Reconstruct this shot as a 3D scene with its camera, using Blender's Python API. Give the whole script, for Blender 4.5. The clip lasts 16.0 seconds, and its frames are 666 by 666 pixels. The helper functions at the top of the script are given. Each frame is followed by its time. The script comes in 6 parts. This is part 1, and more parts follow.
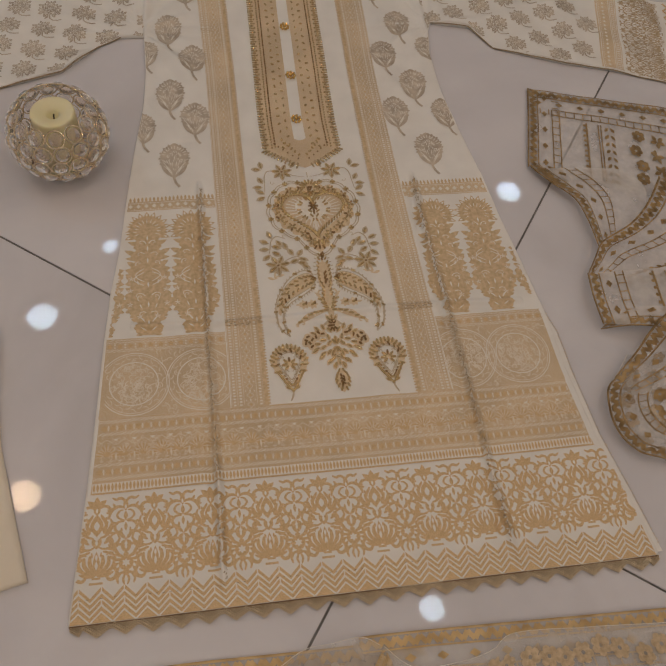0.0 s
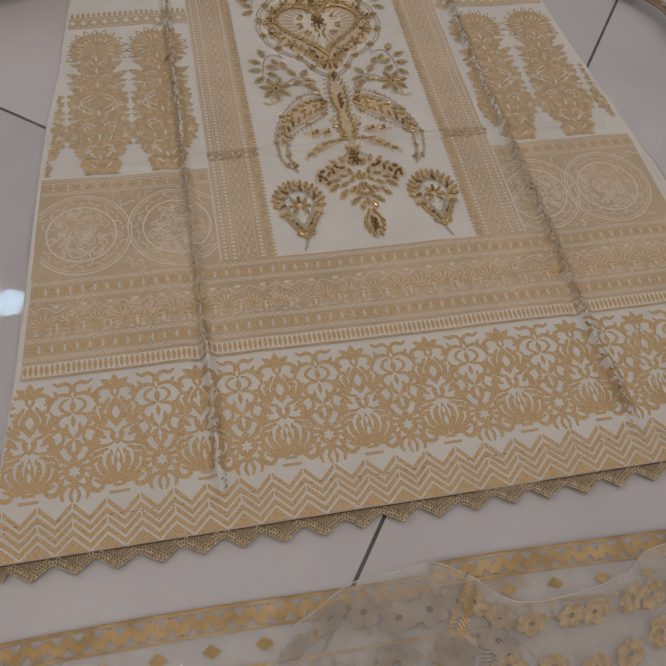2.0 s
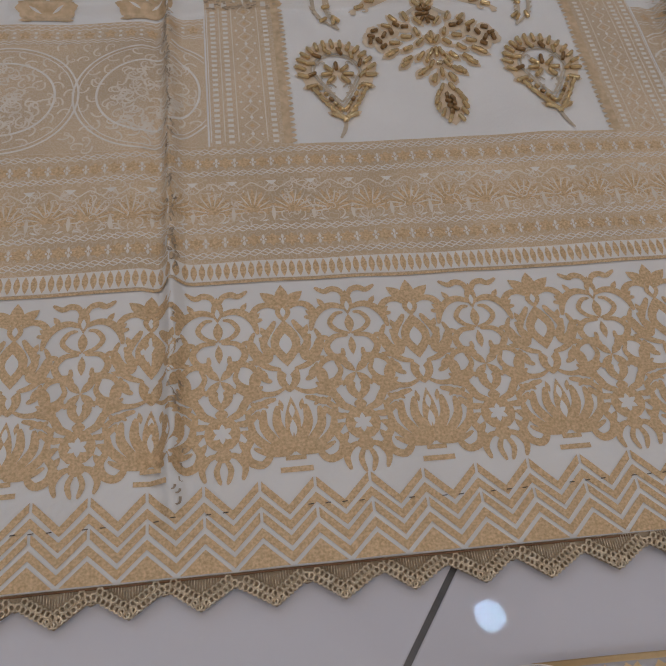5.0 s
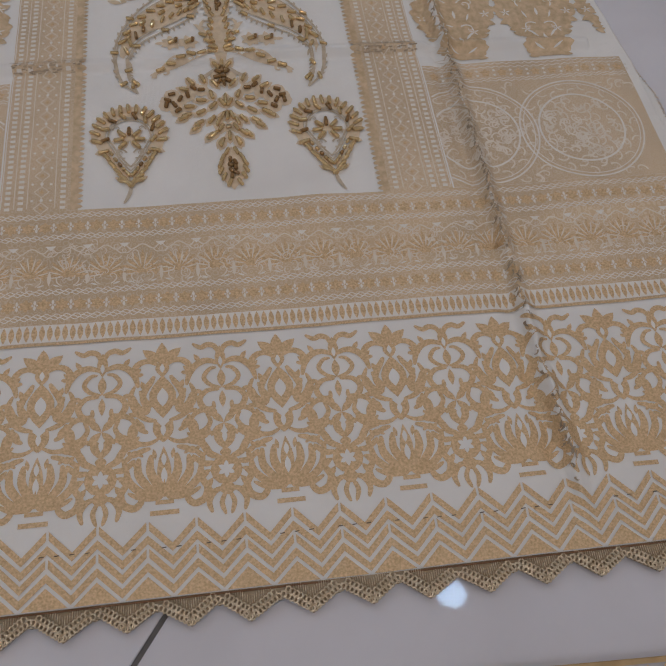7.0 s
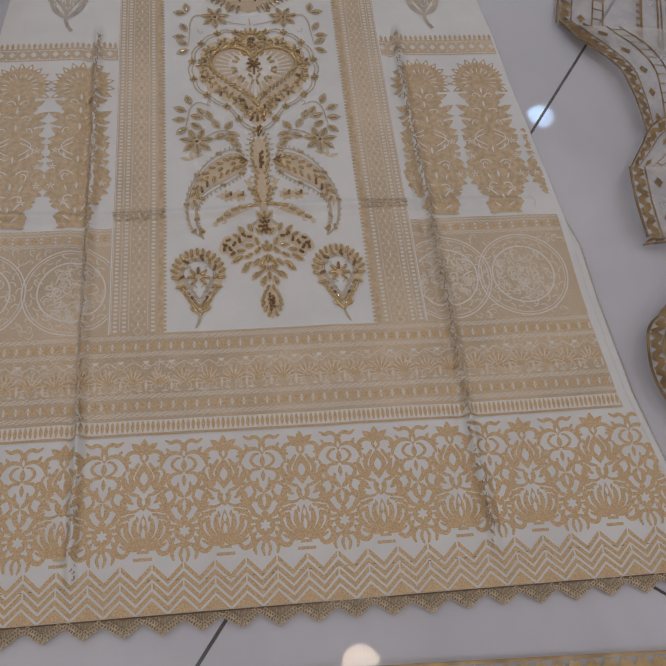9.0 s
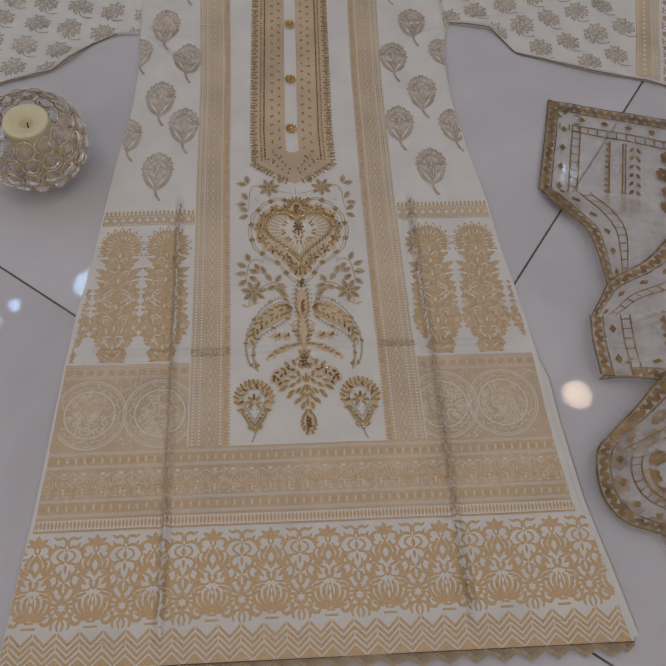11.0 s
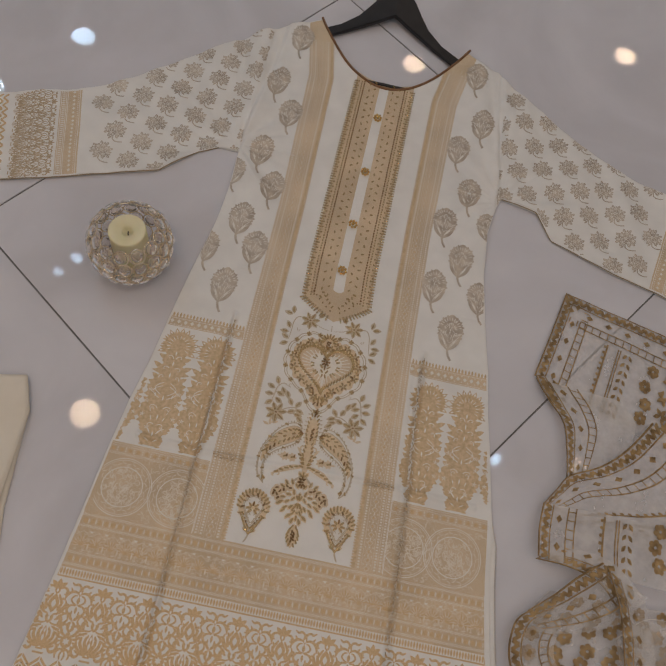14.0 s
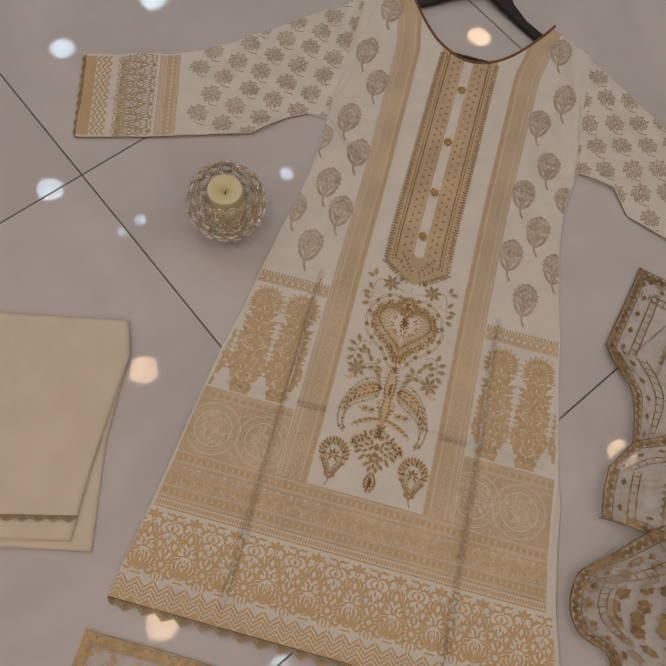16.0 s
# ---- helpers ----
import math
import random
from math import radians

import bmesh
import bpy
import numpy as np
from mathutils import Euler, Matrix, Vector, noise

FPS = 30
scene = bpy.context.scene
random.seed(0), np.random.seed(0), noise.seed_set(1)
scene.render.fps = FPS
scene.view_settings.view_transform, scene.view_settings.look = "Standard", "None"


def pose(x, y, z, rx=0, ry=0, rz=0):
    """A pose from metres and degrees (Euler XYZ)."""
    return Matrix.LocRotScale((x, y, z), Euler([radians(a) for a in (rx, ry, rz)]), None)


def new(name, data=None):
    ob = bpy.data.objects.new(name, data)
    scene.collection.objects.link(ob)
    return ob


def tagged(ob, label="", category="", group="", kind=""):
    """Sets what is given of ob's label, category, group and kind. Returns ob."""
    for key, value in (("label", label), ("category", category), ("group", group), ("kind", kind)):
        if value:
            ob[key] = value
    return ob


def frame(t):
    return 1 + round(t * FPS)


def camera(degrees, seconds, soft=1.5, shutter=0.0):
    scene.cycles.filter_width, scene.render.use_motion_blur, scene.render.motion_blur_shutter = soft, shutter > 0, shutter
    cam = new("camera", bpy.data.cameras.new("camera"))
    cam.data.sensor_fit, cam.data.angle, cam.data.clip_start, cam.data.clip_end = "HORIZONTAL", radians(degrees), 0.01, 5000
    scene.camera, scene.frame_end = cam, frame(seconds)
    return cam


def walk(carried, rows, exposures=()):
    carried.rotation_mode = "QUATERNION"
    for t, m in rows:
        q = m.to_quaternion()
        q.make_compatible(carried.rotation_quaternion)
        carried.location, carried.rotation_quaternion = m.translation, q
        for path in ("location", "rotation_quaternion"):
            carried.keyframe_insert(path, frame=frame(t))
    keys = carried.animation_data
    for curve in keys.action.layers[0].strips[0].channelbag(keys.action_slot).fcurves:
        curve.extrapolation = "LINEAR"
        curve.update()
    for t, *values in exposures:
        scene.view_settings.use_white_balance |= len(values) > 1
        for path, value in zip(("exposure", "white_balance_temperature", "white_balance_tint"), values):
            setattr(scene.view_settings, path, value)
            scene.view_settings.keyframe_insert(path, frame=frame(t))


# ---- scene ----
cam = camera(46.8, 16.0)
# seconds, place in metres, Euler degrees
ROWS = [
    (0.0, -0.1399, -0.3720, 0.8348, 29.74, -5.02, -7.68),
    (0.5, -0.1281, -0.3687, 0.7627, 29.68, -4.79, -9.62),
    (1.0, -0.1254, -0.3683, 0.6891, 29.95, -4.49, -11.09),
    (1.5, -0.1343, -0.3740, 0.6089, 30.19, -4.39, -11.72),
    (2.0, -0.1571, -0.3728, 0.5292, 30.28, -4.86, -10.56),
    (2.5, -0.1927, -0.3600, 0.4525, 30.62, -5.16, -9.35),
    (3.0, -0.2082, -0.3348, 0.3812, 30.68, -5.22, -7.86),
    (5.5, -0.0852, -0.2913, 0.3110, 29.85, -2.61, -6.28),
    (6.0, -0.0541, -0.2886, 0.3234, 29.26, -2.39, -6.45),
    (6.5, -0.0295, -0.2876, 0.3387, 28.83, -2.69, -6.73),
    (7.0, 0.0006, -0.2876, 0.3718, 28.30, -3.27, -7.01),
    (7.5, 0.0174, -0.2868, 0.4260, 27.27, -4.13, -7.57),
    (8.0, 0.0220, -0.2905, 0.4779, 26.22, -4.09, -7.90),
    (8.5, 0.0047, -0.2933, 0.5429, 25.53, -4.01, -7.24),
    (9.0, -0.0193, -0.2755, 0.5951, 24.73, -4.35, -4.96),
    (11.5, -0.0264, -0.2774, 0.8953, 26.99, -2.20, -2.56),
    (12.0, -0.0444, -0.2600, 0.9560, 26.81, -2.26, -2.21),
    (12.5, -0.0636, -0.2114, 0.9956, 26.42, -2.53, -2.53),
    (13.0, -0.0526, -0.1684, 1.0344, 25.87, -3.85, -1.22),
    (13.5, -0.0282, -0.1633, 1.0615, 25.67, -6.24, 4.87),
    (14.0, -0.0216, -0.1650, 1.0939, 24.27, -5.93, 10.87),
    (14.5, -0.0137, -0.1705, 1.1214, 23.08, -6.70, 14.70),
    (15.0, -0.0245, -0.1595, 1.1366, 21.48, -6.74, 16.88),
    (15.5, -0.0416, -0.1855, 1.1430, 21.51, -5.67, 16.60),
    (16.0, -0.0760, -0.2231, 1.1385, 21.95, -4.11, 14.57),
]
EXPOSURES = [(0.0, 0.19, 7250, 16), (2.5, 0.23, 6150, 11), (5.5, 0.23, 5800, 14), (9.0, 0.26, 5800, 13), (11.5, 0.17, 6000, 13), (12.5, 0.23, 6080, 13), (14.0, 0.21, 6500, 14), (16.0, 0.20, 7250, 16)]
walk(cam, [(t, pose(*r)) for t, *r in ROWS], EXPOSURES)

# ---- light: recessed ceiling lamps of two whites, some added unseen, no daylight ----
CEILING = 2.8
world = bpy.data.worlds.new("world")
scene.world = world
world.use_nodes = True
world.node_tree.nodes["Background"].inputs[0].default_value = (0.02, 0.02, 0.022, 1)
WARM, COOL = (1.0, 0.745, 0.52), (0.56, 0.80, 1.0)
R = 0.078
LAMPS = [
    (-1.12, 0.90, R, WARM), (1.46, 1.15, R, WARM), (1.645, 4.22, R, WARM), (0.20, 3.72, R, WARM),
    (-1.72, 4.12, R, WARM), (-0.61, -0.275, R, WARM), (0.36, -0.22, R, WARM),
    (-2.33, 2.78, R, COOL), (-1.08, 1.88, R, COOL), (0.715, 0.172, 0.062, COOL), (-1.93, 3.33, R, COOL),
    (-2.007, 1.80, R, COOL), (-1.45, 1.757, 0.034, COOL), (-1.52, 1.655, 0.028, COOL), (-0.73, 2.31, 0.043, COOL), (1.02, 1.13, 0.038, COOL),
    (1.69, 2.57, R, COOL), (-0.02, -0.31, 0.045, COOL),
    # from here on unseen lamps, added to raise the room's overall light
    (-2.9, -0.2, R, WARM), (-2.9, -1.6, R, COOL), (-1.6, -1.0, R, WARM), (-1.6, -2.2, R, COOL), (-0.2, -1.3, R, WARM),
    (0.9, -1.5, R, COOL), (0.3, -2.3, R, WARM), (2.0, -0.6, R, WARM), (1.9, -2.0, R, COOL), (3.2, 0.4, R, WARM),
    (3.2, 2.4, R, COOL), (3.2, -1.5, R, WARM), (-3.4, 1.4, R, WARM), (-3.4, 4.0, R, COOL), (3.2, 4.4, R, WARM),
]
RADIANCE = 37.0


# ---- materials ----
def nodes_of(name):
    m = bpy.data.materials.new(name)
    m.use_nodes = True
    return m, m.node_tree.nodes, m.node_tree.links, m.node_tree.nodes["Principled BSDF"]


def material(name, a, b, scale=60.0, rough=0.8, metal=0.0, bump=0.0, bump_scale=800.0, detail=4.0, spec=0.5, coat=0.0, weave=0.0):
    """Two tones mixed by noise at real-world size, with a fine bump; weave adds crossed threads."""
    m, n, l, p = nodes_of(name)
    co = n.new("ShaderNodeTexCoord")
    big = n.new("ShaderNodeTexNoise")
    big.inputs["Scale"].default_value, big.inputs["Detail"].default_value = scale, detail
    l.new(co.outputs["Object"], big.inputs["Vector"])
    ramp = n.new("ShaderNodeMapRange")
    ramp.inputs[1].default_value, ramp.inputs[2].default_value = 0.32, 0.68
    l.new(big.outputs["Fac"], ramp.inputs[0])
    mix = n.new("ShaderNodeMix")
    mix.data_type = "RGBA"
    l.new(ramp.outputs[0], mix.inputs[0])
    mix.inputs[6].default_value, mix.inputs[7].default_value = (*a, 1), (*b, 1)
    l.new(mix.outputs[2], p.inputs["Base Color"])
    p.inputs["Roughness"].default_value, p.inputs["Metallic"].default_value = rough, metal
    p.inputs["Specular IOR Level"].default_value = spec
    p.inputs["Coat Weight"].default_value = coat
    if bump:
        fine = n.new("ShaderNodeTexNoise")
        fine.inputs["Scale"].default_value, fine.inputs["Detail"].default_value = bump_scale, 3
        l.new(co.outputs["Object"], fine.inputs["Vector"])
        height = fine.outputs["Fac"]
        if weave:
            waves = []
            for axis in ("X", "Y"):
                w = n.new("ShaderNodeTexWave")
                w.bands_direction, w.inputs["Scale"].default_value, w.inputs["Distortion"].default_value = axis, weave, 1.5
                l.new(co.outputs["Object"], w.inputs["Vector"])
                waves.append(w)
            add = n.new("ShaderNodeMath")
            l.new(waves[0].outputs["Fac"], add.inputs[0]), l.new(waves[1].outputs["Fac"], add.inputs[1])
            both = n.new("ShaderNodeMath")
            l.new(add.outputs[0], both.inputs[0]), l.new(height, both.inputs[1])
            height = both.outputs[0]
        bn = n.new("ShaderNodeBump")
        bn.inputs["Strength"].default_value, bn.inputs["Distance"].default_value = bump, 0.0006
        l.new(height, bn.inputs["Height"]), l.new(bn.outputs[0], p.inputs["Normal"])
    return m


def sheer(name, colour, cover):
    """Organza: woven threads that let most of what lies below show through."""
    m, n, l, p = nodes_of(name)
    p.inputs["Base Color"].default_value, p.inputs["Roughness"].default_value = (*colour, 1), 0.45
    p.inputs["Sheen Weight"].default_value = 0.3
    co = n.new("ShaderNodeTexCoord")
    noise_ = n.new("ShaderNodeTexNoise")
    noise_.inputs["Scale"].default_value, noise_.inputs["Detail"].default_value = 35, 5
    l.new(co.outputs["Object"], noise_.inputs["Vector"])
    r = n.new("ShaderNodeMapRange")
    r.inputs[1].default_value, r.inputs[2].default_value = 0.3, 0.7
    r.inputs[3].default_value, r.inputs[4].default_value = cover - 0.08, cover + 0.10
    l.new(noise_.outputs["Fac"], r.inputs[0])
    clear = n.new("ShaderNodeBsdfTransparent")
    mix = n.new("ShaderNodeMixShader")
    l.new(r.outputs[0], mix.inputs[0]), l.new(clear.outputs[0], mix.inputs[1]), l.new(p.outputs[0], mix.inputs[2])
    l.new(mix.outputs[0], n["Material Output"].inputs["Surface"])
    return m


def damask(name, ground, figure, cell, rough=0.7):
    """A beige woven ground with small pale figures about `cell` metres apart."""
    m, n, l, p = nodes_of(name)
    co = n.new("ShaderNodeTexCoord")
    v = n.new("ShaderNodeTexVoronoi")
    v.feature, v.inputs["Scale"].default_value, v.inputs["Randomness"].default_value = "SMOOTH_F1", 1 / cell, 0.55
    v.inputs["Smoothness"].default_value = 0.15
    warp = n.new("ShaderNodeTexNoise")
    warp.inputs["Scale"].default_value, warp.inputs["Detail"].default_value = 0.6 / cell, 2
    l.new(co.outputs["Object"], v.inputs["Vector"]), l.new(co.outputs["Object"], warp.inputs["Vector"])
    wave = n.new("ShaderNodeMath")
    wave.operation = "MULTIPLY"
    wave.inputs[1].default_value = 17
    l.new(v.outputs["Distance"], wave.inputs[0])
    add = n.new("ShaderNodeMath")
    l.new(wave.outputs[0], add.inputs[0])
    push = n.new("ShaderNodeMath")
    push.operation = "MULTIPLY"
    push.inputs[1].default_value = 9
    l.new(warp.outputs["Fac"], push.inputs[0]), l.new(push.outputs[0], add.inputs[1])
    sine = n.new("ShaderNodeMath")
    sine.operation = "SINE"
    l.new(add.outputs[0], sine.inputs[0])
    r = n.new("ShaderNodeMapRange")
    r.inputs[1].default_value, r.inputs[2].default_value = 0.25, 0.75
    r.inputs[4].default_value = 0.62
    l.new(sine.outputs[0], r.inputs[0])
    mix = n.new("ShaderNodeMix")
    mix.data_type = "RGBA"
    mix.inputs[6].default_value, mix.inputs[7].default_value = (*ground, 1), (*figure, 1)
    l.new(r.outputs[0], mix.inputs[0])
    tone = n.new("ShaderNodeTexNoise")
    tone.inputs["Scale"].default_value = 14
    l.new(co.outputs["Object"], tone.inputs["Vector"])
    hue = n.new("ShaderNodeMix")
    hue.data_type, hue.blend_type = "RGBA", "MULTIPLY"
    hue.inputs[0].default_value = 0.35
    l.new(mix.outputs[2], hue.inputs[6]), l.new(tone.outputs["Color"], hue.inputs[7])
    bright = n.new("ShaderNodeMapRange")
    l.new(tone.outputs["Fac"], bright.inputs[0])
    bright.inputs[1].default_value, bright.inputs[2].default_value = 0.3, 0.7
    bright.inputs[3].default_value, bright.inputs[4].default_value = 0.84, 1.09
    scale_ = n.new("ShaderNodeVectorMath")
    scale_.operation = "SCALE"
    l.new(mix.outputs[2], scale_.inputs[0]), l.new(bright.outputs[0], scale_.inputs["Scale"])
    l.new(scale_.outputs[0], p.inputs["Base Color"])
    p.inputs["Roughness"].default_value = rough
    b = n.new("ShaderNodeBump")
    b.inputs["Strength"].default_value, b.inputs["Distance"].default_value = 0.25, 0.0004
    l.new(sine.outputs[0], b.inputs["Height"]), l.new(b.outputs[0], p.inputs["Normal"])
    return m


def marble(name):
    """Polished porcelain tile: near white with faint grey veins, a slight change of tone from tile to tile."""
    m, n, l, p = nodes_of(name)
    co, info = n.new("ShaderNodeTexCoord"), n.new("ShaderNodeObjectInfo")
    shift = n.new("ShaderNodeVectorMath")
    l.new(co.outputs["Object"], shift.inputs[0])
    far = n.new("ShaderNodeVectorMath")
    far.operation = "SCALE"
    far.inputs[0].default_value = (37, 19, 5)
    l.new(info.outputs["Random"], far.inputs["Scale"]), l.new(far.outputs[0], shift.inputs[1])
    a, b = n.new("ShaderNodeTexNoise"), n.new("ShaderNodeTexNoise")
    a.inputs["Scale"].default_value, a.inputs["Detail"].default_value, a.inputs["Distortion"].default_value = 2.6, 6, 1.3
    b.inputs["Scale"].default_value, b.inputs["Detail"].default_value = 9, 5
    l.new(shift.outputs[0], a.inputs["Vector"]), l.new(shift.outputs[0], b.inputs["Vector"])
    r = n.new("ShaderNodeValToRGB")
    e = r.color_ramp.elements
    e[0].position, e[0].color = 0.36, (0.62, 0.605, 0.625, 1)
    e[1].position, e[1].color = 0.5, (0.665, 0.65, 0.675, 1)
    e.new(0.66).color = (0.715, 0.70, 0.72, 1)
    l.new(a.outputs["Fac"], r.inputs[0])
    mix = n.new("ShaderNodeMix")
    mix.data_type, mix.blend_type = "RGBA", "MULTIPLY"
    mix.inputs[0].default_value = 0.12
    l.new(r.outputs[0], mix.inputs[6]), l.new(b.outputs["Fac"], mix.inputs[7])
    l.new(mix.outputs[2], p.inputs["Base Color"])
    p.inputs["Roughness"].default_value = 0.016
    p.inputs["IOR"].default_value = 1.205
    bn = n.new("ShaderNodeBump")
    bn.inputs["Strength"].default_value, bn.inputs["Distance"].default_value = 0.008, 0.002
    l.new(b.outputs["Fac"], bn.inputs["Height"]), l.new(bn.outputs[0], p.inputs["Normal"])
    return m


M_TILE = marble("polished_tile")
M_GROUT = material("grout", (0.10, 0.095, 0.09), (0.19, 0.18, 0.17), 40, 0.9, bump=0.4)
M_PLASTER = material("plaster", (0.74, 0.72, 0.69), (0.80, 0.78, 0.75), 3, 0.9, bump=0.1, bump_scale=200)
M_WHITE = material("white_cotton", (0.800, 0.779, 0.735), (0.872, 0.850, 0.804), 22, 0.85, bump=0.35, weave=900, spec=0.25)
M_CREAM = material("cream_cotton", (0.79, 0.715, 0.59), (0.85, 0.775, 0.65), 16, 0.85, bump=0.35, weave=800, spec=0.25)
M_GOLD = material("gold_print", (0.50, 0.335, 0.165), (0.78, 0.57, 0.33), 900, 0.5, 0.22, bump=0.5, bump_scale=2500)
M_TAN = material("tan_print", (0.52, 0.38, 0.215), (0.72, 0.55, 0.35), 240, 0.5, 0.22, bump=0.4, bump_scale=2500)
M_GREY = material("grey_gold_print", (0.40, 0.335, 0.265), (0.62, 0.53, 0.42), 70, 0.5, 0.2, bump=0.3, bump_scale=2500)
M_BROWNISH = material("brown_gold_print", (0.40, 0.295, 0.18), (0.60, 0.465, 0.305), 240, 0.5, 0.2, bump=0.3, bump_scale=2500)
M_FILL = material("tan_embroidery_filling", (0.62, 0.49, 0.32), (0.74, 0.61, 0.44), 300, 0.7, 0.0, bump=0.5, bump_scale=2500)
M_LINE = material("pale_thread", (0.74, 0.70, 0.63), (0.82, 0.78, 0.71), 200, 0.8)
M_FAINT = material("faint_beige_line", (0.71, 0.63, 0.51), (0.79, 0.72, 0.61), 120, 0.7)
# dark tone for the shade painted along the pressed folds
M_CREASE_SHADE = material("dark_crease_shade", (0.28, 0.215, 0.145), (0.50, 0.40, 0.275), 160, 0.55, 0.1)
# the stole's foil print again, painted lighter for its better lit laps
M_FOIL_LIT = material("lit_gold_foil", (0.40, 0.265, 0.115), (0.62, 0.44, 0.22), 60, 0.45, 0.3, bump=0.4, bump_scale=1800)
M_SHADOWED = material("print_seen_through", (0.35, 0.30, 0.25), (0.48, 0.42, 0.36), 60, 0.7)
M_BRONZE = material("bronze_foil", (0.19, 0.12, 0.05), (0.41, 0.275, 0.125), 70, 0.42, 0.4, bump=0.4, bump_scale=1800)
M_BAND = damask("beige_damask", (0.625, 0.47, 0.29), (0.74, 0.625, 0.46), 0.0034)
M_FINE = damask("fine_beige_damask", (0.63, 0.48, 0.305), (0.75, 0.645, 0.49), 0.0028)
M_PLACKET = damask("tan_embroidered_ground", (0.61, 0.47, 0.31), (0.70, 0.585, 0.435), 0.0045)
M_BEAD = material("gold_bugle_bead", (0.54, 0.37, 0.155), (0.95, 0.73, 0.40), 320, 0.14, 0.6)
M_BUTTON = material("bright_gold_bead", (0.70, 0.42, 0.10), (0.95, 0.68, 0.28), 200, 0.2, 0.8)
M_DARK = material("brown_bead", (0.20, 0.11, 0.038), (0.38, 0.225, 0.085), 160, 0.2, 0.3)
M_SILVER = material("silver_gold_bead", (0.46, 0.34, 0.18), (0.86, 0.72, 0.48), 260, 0.22, 0.8)
M_CORD = material("beige_embroidery_thread", (0.46, 0.38, 0.27), (0.60, 0.51, 0.38), 300, 0.7, 0.1)
M_LACE = material("taupe_lace", (0.30, 0.225, 0.135), (0.42, 0.325, 0.205), 150, 0.6, 0.1, bump=0.6, bump_scale=1800)
M_SEQUIN = material("lace_sequin", (0.50, 0.39, 0.25), (0.90, 0.77, 0.57), 500, 0.3, 0.4)
M_PIPING = material("brown_piping", (0.16, 0.075, 0.03), (0.24, 0.12, 0.05), 100, 0.6)
M_STITCH = material("dark_thread", (0.07, 0.055, 0.04), (0.12, 0.09, 0.06), 100, 0.8)
M_BLACK = material("black_plastic", (0.010, 0.010, 0.012), (0.018, 0.018, 0.020), 40, 0.42, bump=0.1)
M_WAX = material("pale_yellow_wax", (0.74, 0.675, 0.42), (0.81, 0.75, 0.50), 30, 0.45, bump=0.1, bump_scale=300)
M_WAX.node_tree.nodes["Principled BSDF"].inputs["Subsurface Weight"].default_value = 0.25
M_WAX.node_tree.nodes["Principled BSDF"].inputs["Subsurface Radius"].default_value = (0.02, 0.015, 0.006)
M_WICK = material("charred_wick", (0.02, 0.017, 0.012), (0.06, 0.045, 0.03), 300, 0.9)
M_WIRE = material("gold_wire", (0.76, 0.63, 0.46), (0.90, 0.79, 0.62), 90, 0.25, 0.95)
M_SHEER = sheer("cream_organza", (0.80, 0.755, 0.70), 0.36)
M_SHEER_LOW = sheer("crumpled_organza", (0.78, 0.735, 0.68), 0.27)
M_TRIMRING = material("white_metal", (0.75, 0.75, 0.74), (0.8, 0.8, 0.79), 10, 0.4)
M_CRYSTAL, _n, _l, _p = nodes_of("crystal")
_p.inputs["Base Color"].default_value, _p.inputs["Roughness"].default_value = (0.96, 0.90, 0.86, 1), 0.06
_p.inputs["Transmission Weight"].default_value, _p.inputs["IOR"].default_value = 0.88, 1.28
M_GLOW = {}
for _name, _c in (("warm", WARM), ("cool", COOL)):
    M_GLOW[_c], _n, _l, _p = nodes_of(_name + "_lamp_lens")
    _p.inputs["Base Color"].default_value = (0.9, 0.9, 0.9, 1)
    _p.inputs["Emission Color"].default_value, _p.inputs["Emission Strength"].default_value = (*_c, 1), 6.0


# ---- mesh helpers ----
def mesh_of(name, verts, faces, mat, smooth=True):
    me = bpy.data.meshes.new(name)
    me.from_pydata([tuple(v) for v in verts], [], faces)
    me.materials.append(mat)
    if smooth:
        me.polygons.foreach_set("use_smooth", [True] * len(me.polygons))
    me.update()
    return me


def put(name, me, parent=None, at=None, label="", category="", kind="", group=""):
    ob = new(name, me)
    if at is not None:
        ob.matrix_basis = at
    if parent is not None:
        ob.parent = parent
    return tagged(ob, label, category, group, kind)


def root(name, x, y, z, label, category, group=""):
    e = new(name)
    e.empty_display_size = 0.02
    e.location = (x, y, z)
    return tagged(e, label, category, group)


def join(*pieces):
    verts, faces = [], []
    for v, f in pieces:
        k = len(verts)
        verts += list(v)
        faces += [tuple(i + k for i in q) for q in f]
    return verts, faces


def box_bm(x, y, z, w, d, h, bevel=0.0):
    bm = bmesh.new()
    bmesh.ops.create_cube(bm, size=1, matrix=Matrix.Translation((x, y, z)) @ Matrix.Diagonal((w, d, h, 1)))
    if bevel:
        bmesh.ops.bevel(bm, geom=bm.edges[:], offset=bevel, segments=2, affect="EDGES")
    return bm


def bm_mesh(name, bm, mat, smooth=False):
    me = bpy.data.meshes.new(name)
    bm.to_mesh(me), bm.free()
    me.materials.append(mat)
    if smooth:
        me.polygons.foreach_set("use_smooth", [True] * len(me.polygons))
    return me


